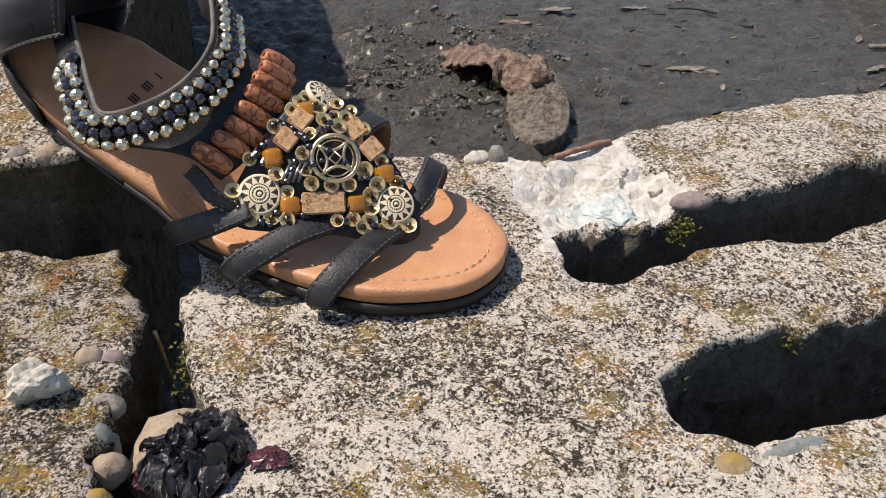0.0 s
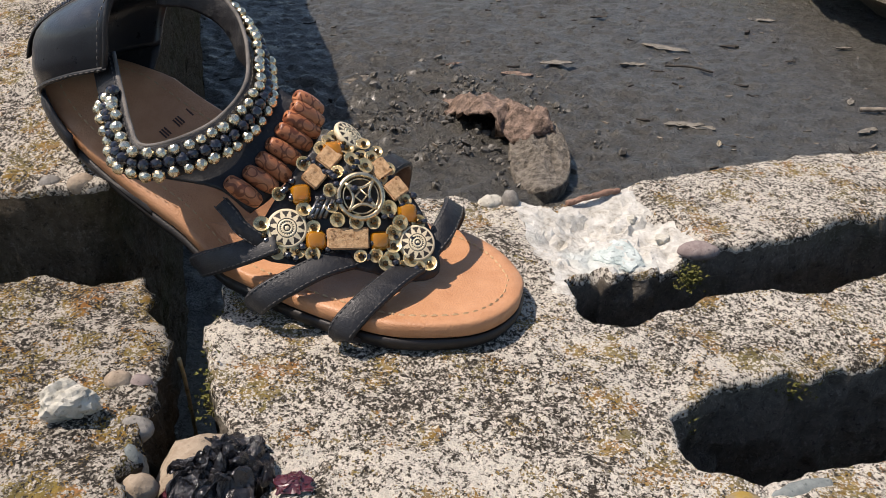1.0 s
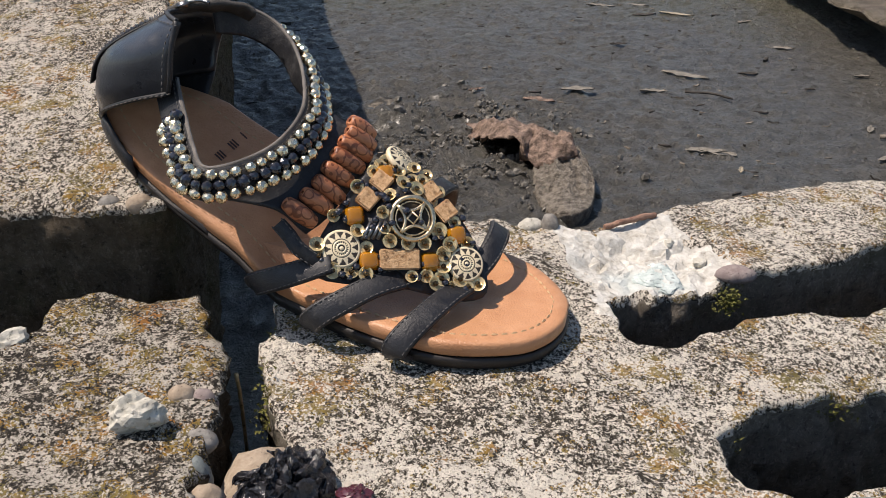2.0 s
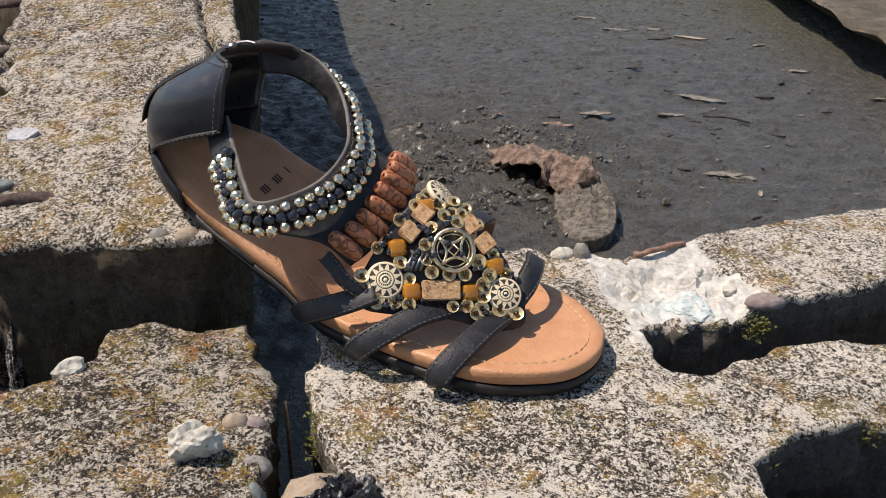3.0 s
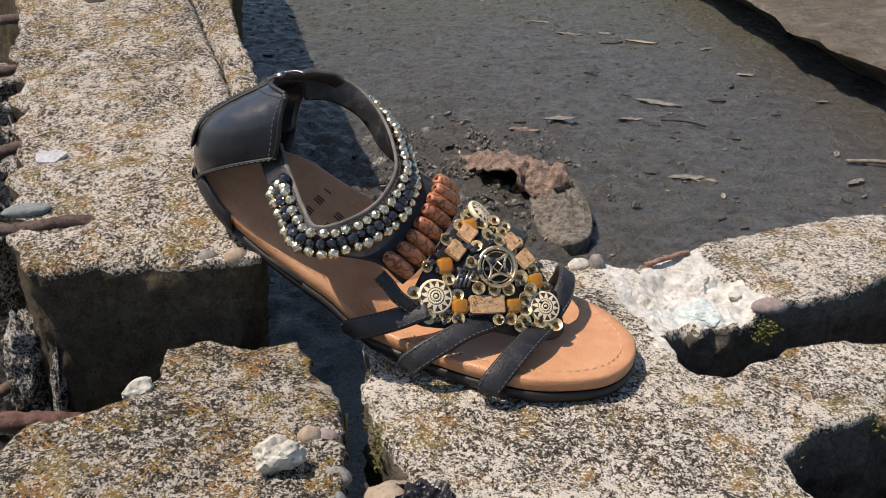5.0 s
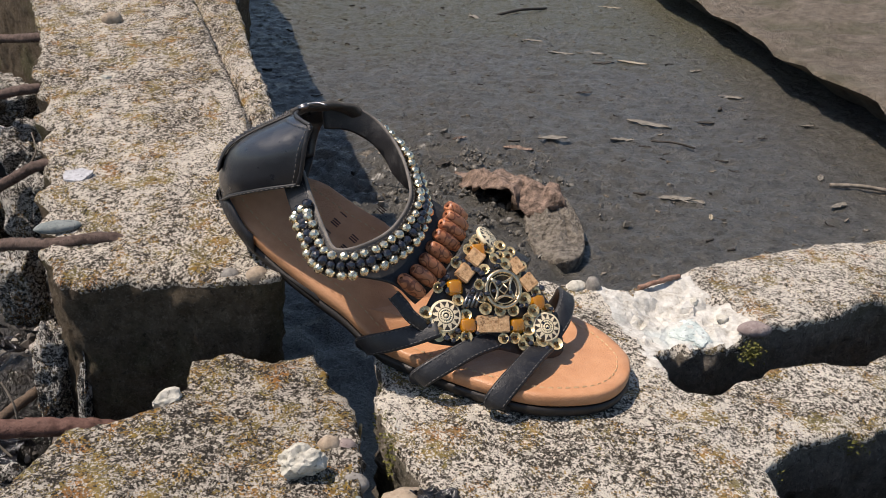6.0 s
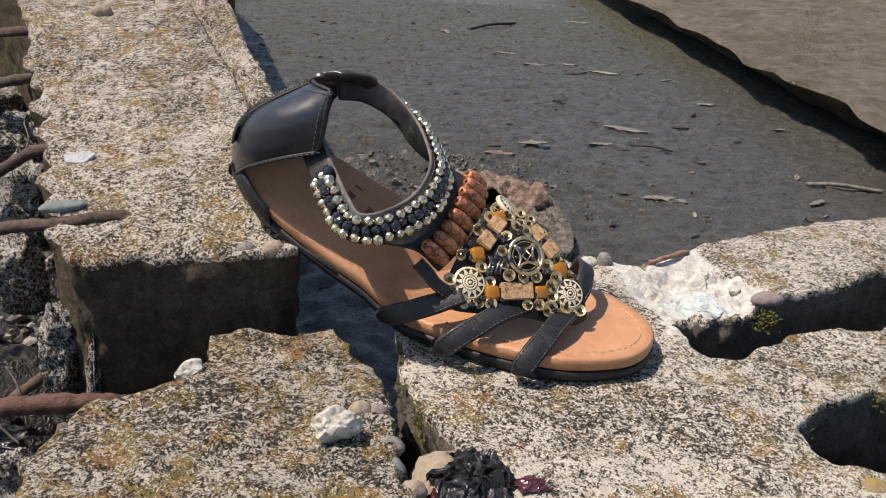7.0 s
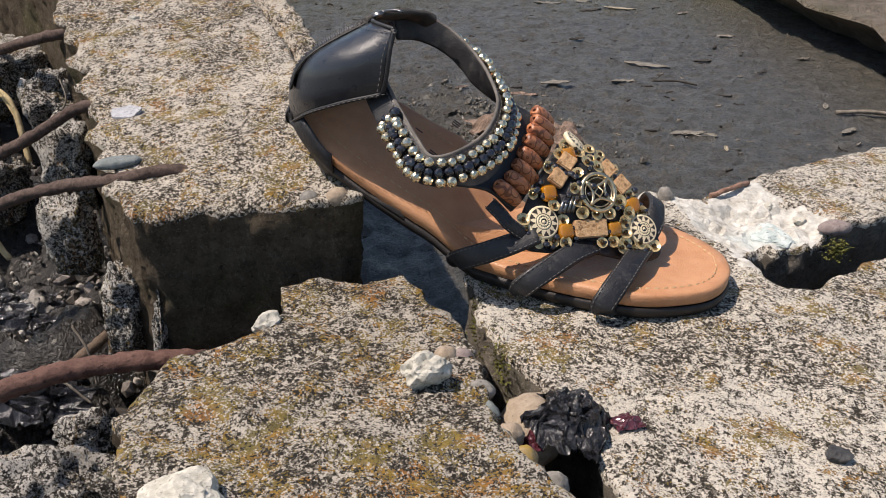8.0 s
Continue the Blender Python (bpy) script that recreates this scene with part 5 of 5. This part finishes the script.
# ---- rubble beside the tilted slab ----
def silt_z(x, y):
    """The height of the silt heap, lumpy and falling off at its rim."""
    right = -0.24 - 0.36 * max(0.0, y - 0.38)
    edge = min(1.0, (x + 1.1) / 0.25, (y + 0.05) / 0.1, (1.5 - y) / 0.3, max(0.0, right - x) / 0.03)
    z = 0.085 + 0.05 * noise.fractal((x * 9, y * 9, 1.5), 0.9, 2.0, 5) + 0.02 * abs(noise.noise((x * 40, y * 40, 3))) + 0.07 * max(0.0, min(1.0, (y - 0.55) / 0.4))
    z += 0.008 * noise.fractal((x * 90, y * 90, 4), 0.7, 2.1, 3)
    if y < 0.40:
        z -= 0.02
    return -0.01 + z * max(0.0, edge)


def silt_heap():
    bm = bmesh.new()
    rows = []
    for y in np.arange(-0.05, 1.5, 0.008):
        row = []
        for x in np.arange(-1.1, -0.2, 0.008):
            row.append(bm.verts.new((x, y, silt_z(x, y))))
        rows.append(row)
    for a, b in zip(rows, rows[1:]):
        for i in range(len(a) - 1):
            bm.faces.new((a[i], a[i + 1], b[i + 1], b[i])).smooth = True
    tagged(part("silt", bm, M_SILT), "heap of black wet silt beside the slabs", "silt", kind="structure")


silt_heap()


def grit(count, seed, box, height, keep, material, label, category):
    """Countless small angular stones strewn over uneven ground."""
    rng = random.Random(seed)
    ball = bmesh.new()
    bmesh.ops.create_icosphere(ball, subdivisions=1, radius=1)
    ball.verts.index_update()
    shape, faces = [v.co.copy() for v in ball.verts], [[v.index for v in f.verts] for f in ball.faces]
    ball.free()
    verts, polys = [], []
    while count:
        x, y = rng.uniform(box[0], box[1]), rng.uniform(box[2], box[3])
        if not keep(x, y) or noise.noise((x * 16, y * 16, 7)) < -0.1:
            continue
        count -= 1
        r = rng.uniform(0.0012, 0.0030) if rng.random() < 0.85 else rng.uniform(0.003, 0.007)
        m = Matrix.Translation((x, y, height(x, y) + r * 0.3)) @ Euler((rng.uniform(0, 6), rng.uniform(0, 6), 0)).to_matrix().to_4x4() @ Matrix.Diagonal((r * rng.uniform(0.8, 1.5), r, r * rng.uniform(0.5, 0.9), 1))
        n0 = len(verts)
        verts += [m @ (p * rng.uniform(0.75, 1.2)) for p in shape]
        polys += [[n0 + k for k in f] for f in faces]
    me = bpy.data.meshes.new(category)
    me.from_pydata(verts, [], polys)
    me.materials.append(material)
    tagged(new(category, me), label, category, kind="stuff")


def grit_material():
    n = Nodes("mixed_grey_grit", 0.75, spec=0.4)
    isle = n.t.nodes.new("ShaderNodeNewGeometry").outputs["Random Per Island"]
    c = n.ramp(isle, [(0.0, (0.035, 0.030, 0.026)), (0.45, (0.13, 0.115, 0.098)), (0.75, (0.25, 0.215, 0.19)), (1.0, (0.46, 0.43, 0.38))])
    n.colour(n.mix(n.ramp(n.noise(700, 3, 0.6), [(0.5, 0.0), (0.7, 0.6)]), c, (0.05, 0.045, 0.04)))
    return n.m


M_GRIT = grit_material()
M_CRUMB = stone_material("wet_mud_crumbs", (0.055, 0.050, 0.042), (0.22, 0.205, 0.175), 0.45, 130)
M_RUBBLE = concrete("grey_rubble_concrete", (0.085, 0.078, 0.068), (0.235, 0.22, 0.195), (0.58, 0.55, 0.50), -0.10, 0.5, 1.16)
grit(2600, 12, (-0.62, -0.27, 0.18, 0.95), silt_z, lambda x, y: x < -0.255 - 0.36 * max(0.0, y - 0.38), M_GRIT, "grey grit and small stones strewn over wet silt", "gravel")
grit(900, 13, (-0.20, 0.40, 0.72, 1.60), mud_z, lambda x, y: math.hypot((x - 0.02) / 0.30, (y - 1.08) / 0.42) < 0.35 + 0.65 * abs(noise.noise((x * 40, y * 40, 2))), M_CRUMB, "crumbs of wet mud and grit on the mud flat", "crumbs")
G = "rubble beside the slab"
LAB = "rough grey concrete chunk in wet silt"
stone("concrete_chunk", (-0.335, 0.262, 0.085), (0.055, 0.036, 0.040), M_RUBBLE, LAB, 31.0, 10, 0.4, detail=5, group=G)
stone("concrete_chunk", (-0.306, 0.390, 0.122), (0.0165, 0.0150, 0.0350), M_RUBBLE, "ragged concrete chunk hanging at the slab's corner", 32.0, 20, 0.45, detail=5, group=G)
stone("concrete_chunk", (-0.283, 0.374, 0.105), (0.0050, 0.0055, 0.0440), M_RUBBLE, "thin ragged concrete spall at the slab's corner", 33.0, 0, 0.5, tilt=-6, detail=5, group=G)
stone("concrete_chunk", (-0.372, 0.545, 0.150), (0.0220, 0.0260, 0.0360), M_RUBBLE, LAB, 34.0, 40, 0.42, detail=5, group=G)
stone("concrete_chunk", (-0.355, 0.468, 0.140), (0.0150, 0.0190, 0.0330), M_RUBBLE, LAB, 35.0, 70, 0.42, detail=5, group=G)
stone("concrete_chunk", (-0.412, 0.655, 0.160), (0.0260, 0.0330, 0.0400), M_RUBBLE, LAB, 36.0, 15, 0.42, detail=5, group=G)
stone("concrete_chunk", (-0.520, 0.850, 0.130), (0.0600, 0.0700, 0.0500), M_RUBBLE, LAB, 37.0, 15, 0.42, detail=5, group=G)
stone("concrete_chunk", (-0.470, 0.640, 0.100), (0.0350, 0.0300, 0.0350), M_RUBBLE, LAB, 38.0, 65, 0.42, detail=5, group=G)
stone("concrete_chunk", (-0.400, 0.500, 0.060), (0.0200, 0.0180, 0.0250), M_ST_GREY, LAB, 39.0, 65, 0.4, detail=5, group=G)
stone("concrete_chunk", (-0.350, 0.405, 0.070), (0.0180, 0.0150, 0.0200), M_RUBBLE, LAB, 40.0, 25, 0.4, detail=5, group=G)
stone("concrete_chunk", (-0.315, 0.335, 0.090), (0.0200, 0.0130, 0.0180), M_RUBBLE, LAB, 41.0, 25, 0.4, detail=5, group=G)
stone("concrete_chunk", (-0.430, 0.420, 0.070), (0.0350, 0.0300, 0.0250), M_ST_DARK, "dark wet stone in silt", 42.0, 25, 0.4, detail=5, group=G)
crumpled("plastic_film", (-0.375, 0.375, 0.100), (0.050, 0.022, 0.022), M_FILM, "wet black plastic sheet lying among rubble", 3.3)
crumpled("plastic_film", (-0.420, 0.500, 0.085), (0.045, 0.030, 0.016), M_FILM, "wet black plastic sheet lying among rubble", 6.3)


def rod(name, pts, r, material, label, category, seed):
    bm = tube(bmesh.new(), spline(pts, 16), lambda t: r * (1 + 0.12 * noise.noise((t * 14, seed, 0))), 9)
    for v in bm.verts:
        v.co += noise.noise_vector(v.co * 180 + Vector((seed, 0, 0))) * r * 0.22 + noise.noise_vector(v.co * 520 + Vector((seed, 0, 0))) * r * 0.14
    tagged(part(name, smooth(bm), material), label, category, "rusty reinforcing rods" if category == "rod" else "")


RL = "bent rusty iron reinforcing rod sticking out of the slab"
rod("reinforcing_rod", [(-0.255, 0.4170, 0.2200), (-0.275, 0.4140, 0.2260), (-0.304, 0.4120, 0.2220), (-0.348, 0.4390, 0.2060), (-0.387, 0.4510, 0.1900), (-0.46, 0.470, 0.150), (-0.52, 0.49, 0.090)], 0.0039, M_ROD, RL, "rod", 1)
rod("reinforcing_rod", [(-0.325, 0.5100, 0.2320), (-0.350, 0.5150, 0.2310), (-0.383, 0.5250, 0.2100), (-0.416, 0.5350, 0.1900), (-0.48, 0.56, 0.150), (-0.55, 0.58, 0.080)], 0.0040, M_ROD, RL, "rod", 2)
rod("reinforcing_rod", [(-0.360, 0.6300, 0.2530), (-0.390, 0.6300, 0.2520), (-0.430, 0.6420, 0.2400), (-0.470, 0.660, 0.222), (-0.55, 0.69, 0.17), (-0.62, 0.71, 0.09)], 0.0040, M_ROD, RL, "rod", 3)
rod("reinforcing_rod", [(-0.405, 0.7280, 0.2720), (-0.431, 0.7280, 0.2680), (-0.480, 0.770, 0.255), (-0.526, 0.810, 0.240), (-0.62, 0.85, 0.17), (-0.70, 0.88, 0.09)], 0.0040, M_ROD, RL, "rod", 4)
rod("iron_pipe", [(-0.215, 0.3180, 0.1500), (-0.245, 0.3060, 0.1690), (-0.270, 0.3000, 0.1740), (-0.300, 0.2960, 0.1740), (-0.331, 0.2880, 0.1700), (-0.37, 0.28, 0.160), (-0.45, 0.265, 0.120), (-0.50, 0.26, 0.060)], 0.0050, M_RUST, "rusty red-brown iron pipe lying between slab and rubble", "pipe", 5)
rod("stick", [(-0.301, 0.4210, 0.1340), (-0.318, 0.4060, 0.1260), (-0.334, 0.3900, 0.1180), (-0.345, 0.380, 0.110)], 0.0034, M_WOODSTICK, "short weathered brown stick among rubble", "stick", 6)
for k, pts in enumerate(([(-0.47, 0.60, 0.20), (-0.445, 0.61, 0.215), (-0.425, 0.60, 0.205), (-0.415, 0.585, 0.165)], [(-0.48, 0.605, 0.19), (-0.45, 0.62, 0.212), (-0.428, 0.605, 0.20), (-0.42, 0.595, 0.165)], [(-0.44, 0.47, 0.165), (-0.41, 0.465, 0.172), (-0.39, 0.455, 0.150)])):
    rod("dry_grass", pts, 0.0018, M_STRAW, "dry yellow grass blade among rubble", "grass", 7 + k)
for k, pts in enumerate(([(-0.330, 0.372, 0.150), (-0.322, 0.366, 0.138), (-0.318, 0.360, 0.118)], [(-0.300, 0.366, 0.128), (-0.280, 0.360, 0.124), (-0.262, 0.356, 0.118)], [(-0.388, 0.600, 0.225), (-0.384, 0.594, 0.212), (-0.392, 0.588, 0.196)], [(-0.352, 0.362, 0.120), (-0.335, 0.352, 0.128), (-0.318, 0.346, 0.116)])):
    rod("rootlet", pts, 0.0007, M_CHIP, "thin pale dead root among rubble", "root", 30 + k)
rod("grass_stalk", [(-0.122, 0.330, 0.06), (-0.1205, 0.318, 0.12), (-0.1185, 0.306, 0.165), (-0.118, 0.300, 0.182)], 0.0009, M_STRAW, "thin green-yellow stalk in the gap", "grass", 11)


def gap_silt():
    bm = bmesh.new()
    rows = []
    for i in range(40):
        y = 0.180 + 0.0042 * i
        row = []
        for j in range(14):
            x = -0.150 + 0.0055 * j + 0.03 * (0.26 - y)
            z = 0.095 + 0.010 * noise.fractal((x * 60, y * 60, 1.0), 0.7, 2.1, 5) - 9.0 * max(0.0, y - 0.30) ** 2
            row.append(bm.verts.new((x, y, z)))
        rows.append(row)
    for a, b in zip(rows, rows[1:]):
        for j in range(13):
            bm.faces.new((a[j], a[j + 1], b[j + 1], b[j])).smooth = True
    ret = bmesh.ops.extrude_face_region(bm, geom=bm.faces[:])
    for v in ret["geom"]:
        if isinstance(v, bmesh.types.BMVert):
            v.co.z = -0.01
    bmesh.ops.recalc_face_normals(bm, faces=bm.faces)
    tagged(part("soil", bm, M_SOIL), "damp brown soil filling the gap between slabs", "soil", kind="stuff")


M_SOIL = stone_material("damp_brown_soil", (0.10, 0.066, 0.036), (0.20, 0.14, 0.085), 0.9, 180, relief=0.004)
gap_silt()


# ---- mud bank beyond the flat ----
def mud_bank():
    bm = bmesh.new()
    rows = []
    ys = list(np.arange(0.2, 4.6, 0.035))
    for y in ys:
        wob = noise.noise((y * 3.1, 2, 0)) * 0.03 + noise.noise((y * 11, 5, 0)) * 0.016 + noise.noise((y * 34, 5, 0)) * 0.007
        x0 = 0.726 + wob
        lip = 0.088 + noise.noise((y * 6, 8, 0)) * 0.012
        prof = [(x0 + 0.19, -0.01), (x0 + 0.15, 0.006), (x0 + 0.105, lip * 0.5), (x0 + 0.022, lip * 0.84), (x0, lip * 0.95), (x0 + 0.005, lip * 1.03), (x0 + 0.03, lip * 1.07)]
        x = x0 + 0.06
        while x < x0 + 0.9:
            z = lip + (x - x0) * 0.06 + 0.02 * noise.fractal((x * 6, y * 6, 3), 0.9, 2.0, 5) + 0.014 * max(0.0, noise.noise((x * 26, y * 26, 6)) - 0.1)
            prof.append((x, z))
            x += 0.035
        for f in (1.5, 4, 20):
            prof.append((x0 + f, 0.10 - 0.11 * (f > 10)))
        rows.append([bm.verts.new((px, y, pz)) for px, pz in prof])
    for a, b in zip(rows, rows[1:]):
        for i in range(len(a) - 1):
            bm.faces.new((a[i], b[i], b[i + 1], a[i + 1])).smooth = i > 4
    bm.faces.new(rows[0])
    bm.faces.new(rows[-1][::-1])
    bmesh.ops.recalc_face_normals(bm, faces=bm.faces)
    tagged(part("mud_bank", bm, M_BANK), "bank of drying brown mud with an undercut edge", "mud bank", kind="structure")


mud_bank()


# ---- old shoe sunk in the mud ----
def old_shoe():
    shoe = empty_at("old_shoe", 0.105, 0.95, 0.0)
    tagged(shoe, "rotten mud-caked brown shoe half sunk in grey mud", "shoe")
    outline = spline([(0.082, 0.866, 0), (0.094, 0.851, 0), (0.113, 0.849, 0), (0.130, 0.872, 0), (0.140, 0.920, 0), (0.139, 0.975, 0), (0.128, 1.020, 0), (0.100, 1.042, 0), (0.078, 1.010, 0), (0.072, 0.960, 0), (0.074, 0.905, 0), (0.082, 0.866, 0)], 8)[:-1]
    c = Vector((0.108, 0.945, 0))
    bm = bmesh.new()
    rows = []
    rim = ((0.97, -0.012), (0.985, 0.004), (1.0, 0.012), (1.012, 0.018), (1.005, 0.0225), (0.985, 0.0245))
    for f, z in list(rim) + [(0.95 - 0.045 * k, 0.0250) for k in range(20)]:
        row = []
        for p in outline:
            q = c + (p - c) * f
            caked = min(1.0, max(0.0, (q.y - 0.880 - 0.3 * (0.110 - q.x)) / 0.030)) * (1 if f < 0.97 else 0.25)
            lift = 0.006 * noise.fractal((q.x * 60, q.y * 60, 2), 0.8, 2.1, 4) + 0.008 * abs(noise.noise((q.x * 60, q.y * 60, 6))) - 0.006 * max(0.0, noise.noise((q.x * 130, q.y * 130, 9)) - 0.15)
            sink = 0.5 * max(0.0, 0.098 - q.x) if z > 0 else 0.0
            row.append(bm.verts.new((q.x, q.y, z * (0.72 + 3.2 * max(0.0, q.y - 0.90)) + lift * caked - sink)))
        rows.append(row)
    n = len(outline)
    for a, b in zip(rows, rows[1:]):
        for i in range(n):
            bm.faces.new((a[i], a[(i + 1) % n], b[(i + 1) % n], b[i])).smooth = True
    bm.faces.new(rows[-1])
    bmesh.ops.recalc_face_normals(bm, faces=bm.faces)
    part("sole", bm, M_OLDSHOE, shoe, "mud-caked sole")
    # torn upper: rises behind, folds over the ridge and overhangs a dark hollow
    ridge = spline([(-0.012, 1.160, 0.000), (0.004, 1.128, 0.018), (0.024, 1.090, 0.036), (0.044, 1.066, 0.047), (0.062, 1.046, 0.052), (0.080, 1.026, 0.050), (0.098, 1.012, 0.050), (0.114, 1.003, 0.049), (0.126, 0.994, 0.042), (0.136, 0.985, 0.024)], 8)
    bm = bmesh.new()
    vs = []
    for i, p in enumerate(ridge):
        t = i / (len(ridge) - 1)
        deep = 0.018 + 0.026 * math.sin(min(1.0, t * 1.15) * math.pi) ** 0.8
        row = []
        for j in range(17):
            u = j / 16
            if u < 0.55:
                k = 1 - u / 0.55
                q = p + Vector((0.30, 0.95, 0)) * (k * 0.036 * (1 - t ** 3)) - Vector((0, 0, 1)) * (p.z + 0.006) * k ** 1.7
            else:
                k = (u - 0.55) / 0.45
                q = p + Vector((-0.25, -0.97, 0)) * (k * deep) - Vector((0, 0, 1)) * (k ** 2.2 * (0.012 + 0.026 * (t > 0.5)))
            q += noise.noise_vector(q * 48) * 0.008 + noise.noise_vector(q * 120) * 0.003
            q.z += 0.010 * abs(noise.noise(Vector((q.x * 70 + q.y * 40, q.y * 30, 3.0)))) - 0.004
            row.append(bm.verts.new(q))
        vs.append(row)
    for a, b in zip(vs, vs[1:]):
        for j in range(16):
            bm.faces.new((a[j], a[j + 1], b[j + 1], b[j])).smooth = True
    bmesh.ops.recalc_face_normals(bm, faces=bm.faces)
    bmesh.ops.solidify(bm, geom=bm.faces[:], thickness=0.0025)
    part("upper", bm, M_OLDUPPER, shoe, "torn brown leather upper")


old_shoe()


# ---- debris on the mud ----
def debris(name, count, material, label, seed, size, box, flat):
    rng = random.Random(seed)
    bm = bmesh.new()
    for _ in range(count):
        x, y = rng.uniform(box[0], box[1]), rng.uniform(box[2], box[3])
        a, l = rng.gauss(0.1, 0.5), rng.uniform(*size)
        w = l * rng.uniform(0.12, 0.4)
        c, s = math.cos(a), math.sin(a)
        bend = rng.uniform(-0.3, 0.3) * l
        top, low = [], []
        for k in range(6):
            t = k / 5 - 0.5
            h = w * (1 - (2 * t) ** 2) * 0.5 + 0.0006
            for sg in (-1, 1):
                u, v = t * l, sg * h + bend * (0.25 - t * t) * 2
                z = max(mud_z(x, y), mud_z(x + u * c, y + u * s)) + 0.0004 + flat * rng.uniform(0.0, 0.7)
                top.append(bm.verts.new((x + u * c - v * s, y + u * s + v * c, z)))
                low.append(bm.verts.new((x + u * c - v * s, y + u * s + v * c, -0.008)))
        for k in range(5):
            i = 2 * k
            bm.faces.new((top[i], top[i + 2], top[i + 3], top[i + 1])).smooth = True
            bm.faces.new((top[i], low[i], low[i + 2], top[i + 2]))
            bm.faces.new((top[i + 1], top[i + 3], low[i + 3], low[i + 1]))
    tagged(part(name, bm, material), label, "debris", kind="stuff")


debris("leaf_litter", 900, M_CHIP, "pale bits of leaf and straw on wet mud", 5, (0.002, 0.012), (-0.6, 1.2, 0.75, 3.3), 0.0012)
debris("leaf_litter", 300, M_CHIP_DARK, "dark bits of leaf and bark on wet mud", 6, (0.003, 0.022), (-0.6, 1.2, 0.75, 3.3), 0.0016)


def leaf(x, y, l, turn, material, label, seed):
    bm = bmesh.new()
    vs = []
    for i in range(9):
        t = i / 8
        row = []
        for j in range(5):
            s = j / 2 - 1
            w = (0.15 + 0.11 * noise.noise((t * 5, s * 2, seed + 4))) * l * math.sin(math.pi * min(1, t * 0.96 + 0.03)) ** 0.7
            q = Vector(((t - 0.5) * l, s * w, 0.0008 + 0.0016 * s * s + 0.0035 * abs(noise.noise((t * 4, s * 1.5, seed)))))
            row.append(bm.verts.new(q))
        vs.append(row)
    for a, b in zip(vs, vs[1:]):
        for i in range(4):
            bm.faces.new((a[i], b[i], b[i + 1], a[i + 1])).smooth = True
    bmesh.ops.recalc_face_normals(bm, faces=bm.faces)
    bmesh.ops.solidify(bm, geom=bm.faces[:], thickness=0.0009)
    ob = part("dead_leaf", bm, material)
    ob.matrix_world = pose(x, y, mud_z(x, y), 0, 0, turn)
    tagged(ob, label, "leaf", "dead leaves on the mud")


PALE, DARK = "pale curled dead leaf stuck in mud", "dark dead leaf stuck in mud"
for x, y, l, a, m, txt in ((0.314, 1.104, 0.060, 5, M_LEAF, PALE), (0.330, 1.098, 0.050, 160, M_LEAF, PALE), (0.369, 1.473, 0.085, -30, M_LEAF, "long pale dead leaf stuck in mud"),
                           (0.457, 1.960, 0.075, -18, M_STRAWLEAF, "straw-coloured dead leaf lying on mud"), (0.295, 1.369, 0.045, 4, M_LEAF, PALE), (0.574, 2.726, 0.085, -4, M_STRAWLEAF, "straw-coloured dead leaf lying on mud"),
                           (0.114, 2.421, 0.080, 105, M_LEAF, PALE), (0.296, 2.016, 0.065, -8, M_LEAF, PALE), (0.379, 2.056, 0.070, -10, M_LEAF, PALE), (0.383, 1.945, 0.060, 20, M_CHIP_DARK, DARK),
                           (0.600, 1.928, 0.045, 35, M_LEAF, PALE), (0.601, 1.709, 0.070, 2, M_LEAF, PALE), (0.281, 1.655, 0.035, 15, M_CHIP_DARK, DARK), (0.245, 2.151, 0.050, -15, M_LEAF, PALE),
                           (0.444, 1.286, 0.022, -8, M_CHIP_DARK, DARK), (0.586, 1.222, 0.035, 60, M_LEAF, PALE), (0.560, 1.102, 0.040, 30, M_LEAF, PALE), (0.340, 1.026, 0.022, 75, M_STRAWLEAF, "straw-coloured dead leaf lying on mud"),
                           (0.168, 1.334, 0.055, 12, M_LEAF, PALE), (0.103, 1.286, 0.050, -10, M_OLDUPPER, "brown rotten leaf stuck in mud"), (0.687, 1.508, 0.030, 10, M_LEAF, PALE), (0.485, 1.500, 0.035, 5, M_CHIP_DARK, DARK),
                           (0.564, 1.417, 0.018, 0, M_CHIP_DARK, DARK), (0.007, 1.306, 0.030, 35, M_OLDUPPER, "brown rotten leaf stuck in mud"), (-0.02, 1.20, 0.050, 50, M_CHIP_DARK, DARK), (-0.07, 1.02, 0.030, 55, M_CHIP_DARK, DARK)):
    leaf(x, y, l, a, m, txt, x * 9)
rod("twig", [(0.345, 1.365, 0.003), (0.383, 1.354, 0.006), (0.415, 1.340, 0.003)], 0.0018, M_CHIP_DARK, "thin dark twig lying on mud", "twig", 22)
rod("twig", [(0.585, 1.188, 0.004), (0.632, 1.179, 0.008), (0.70, 1.165, 0.004)], 0.0035, M_CHIP, "pale dry stick lying on mud", "twig", 23)
rod("twig", [(0.185, 2.455, 0.004), (0.257, 2.515, 0.012), (0.345, 2.60, 0.006)], 0.004, M_CHIP_DARK, "thin dark twig lying on mud", "twig", 21)
stone("mud_clod", (-0.125, 1.235, -0.004), (0.026, 0.020, 0.006), M_OLDSHOE, "lump of mud and pebbles on the flat", 51.0, 10, 0.45)
stone("mud_clod", (-0.075, 1.205, -0.003), (0.014, 0.009, 0.004), M_CHIP_DARK, "dark lump lying on the mud flat", 52.0, 10, 0.45)
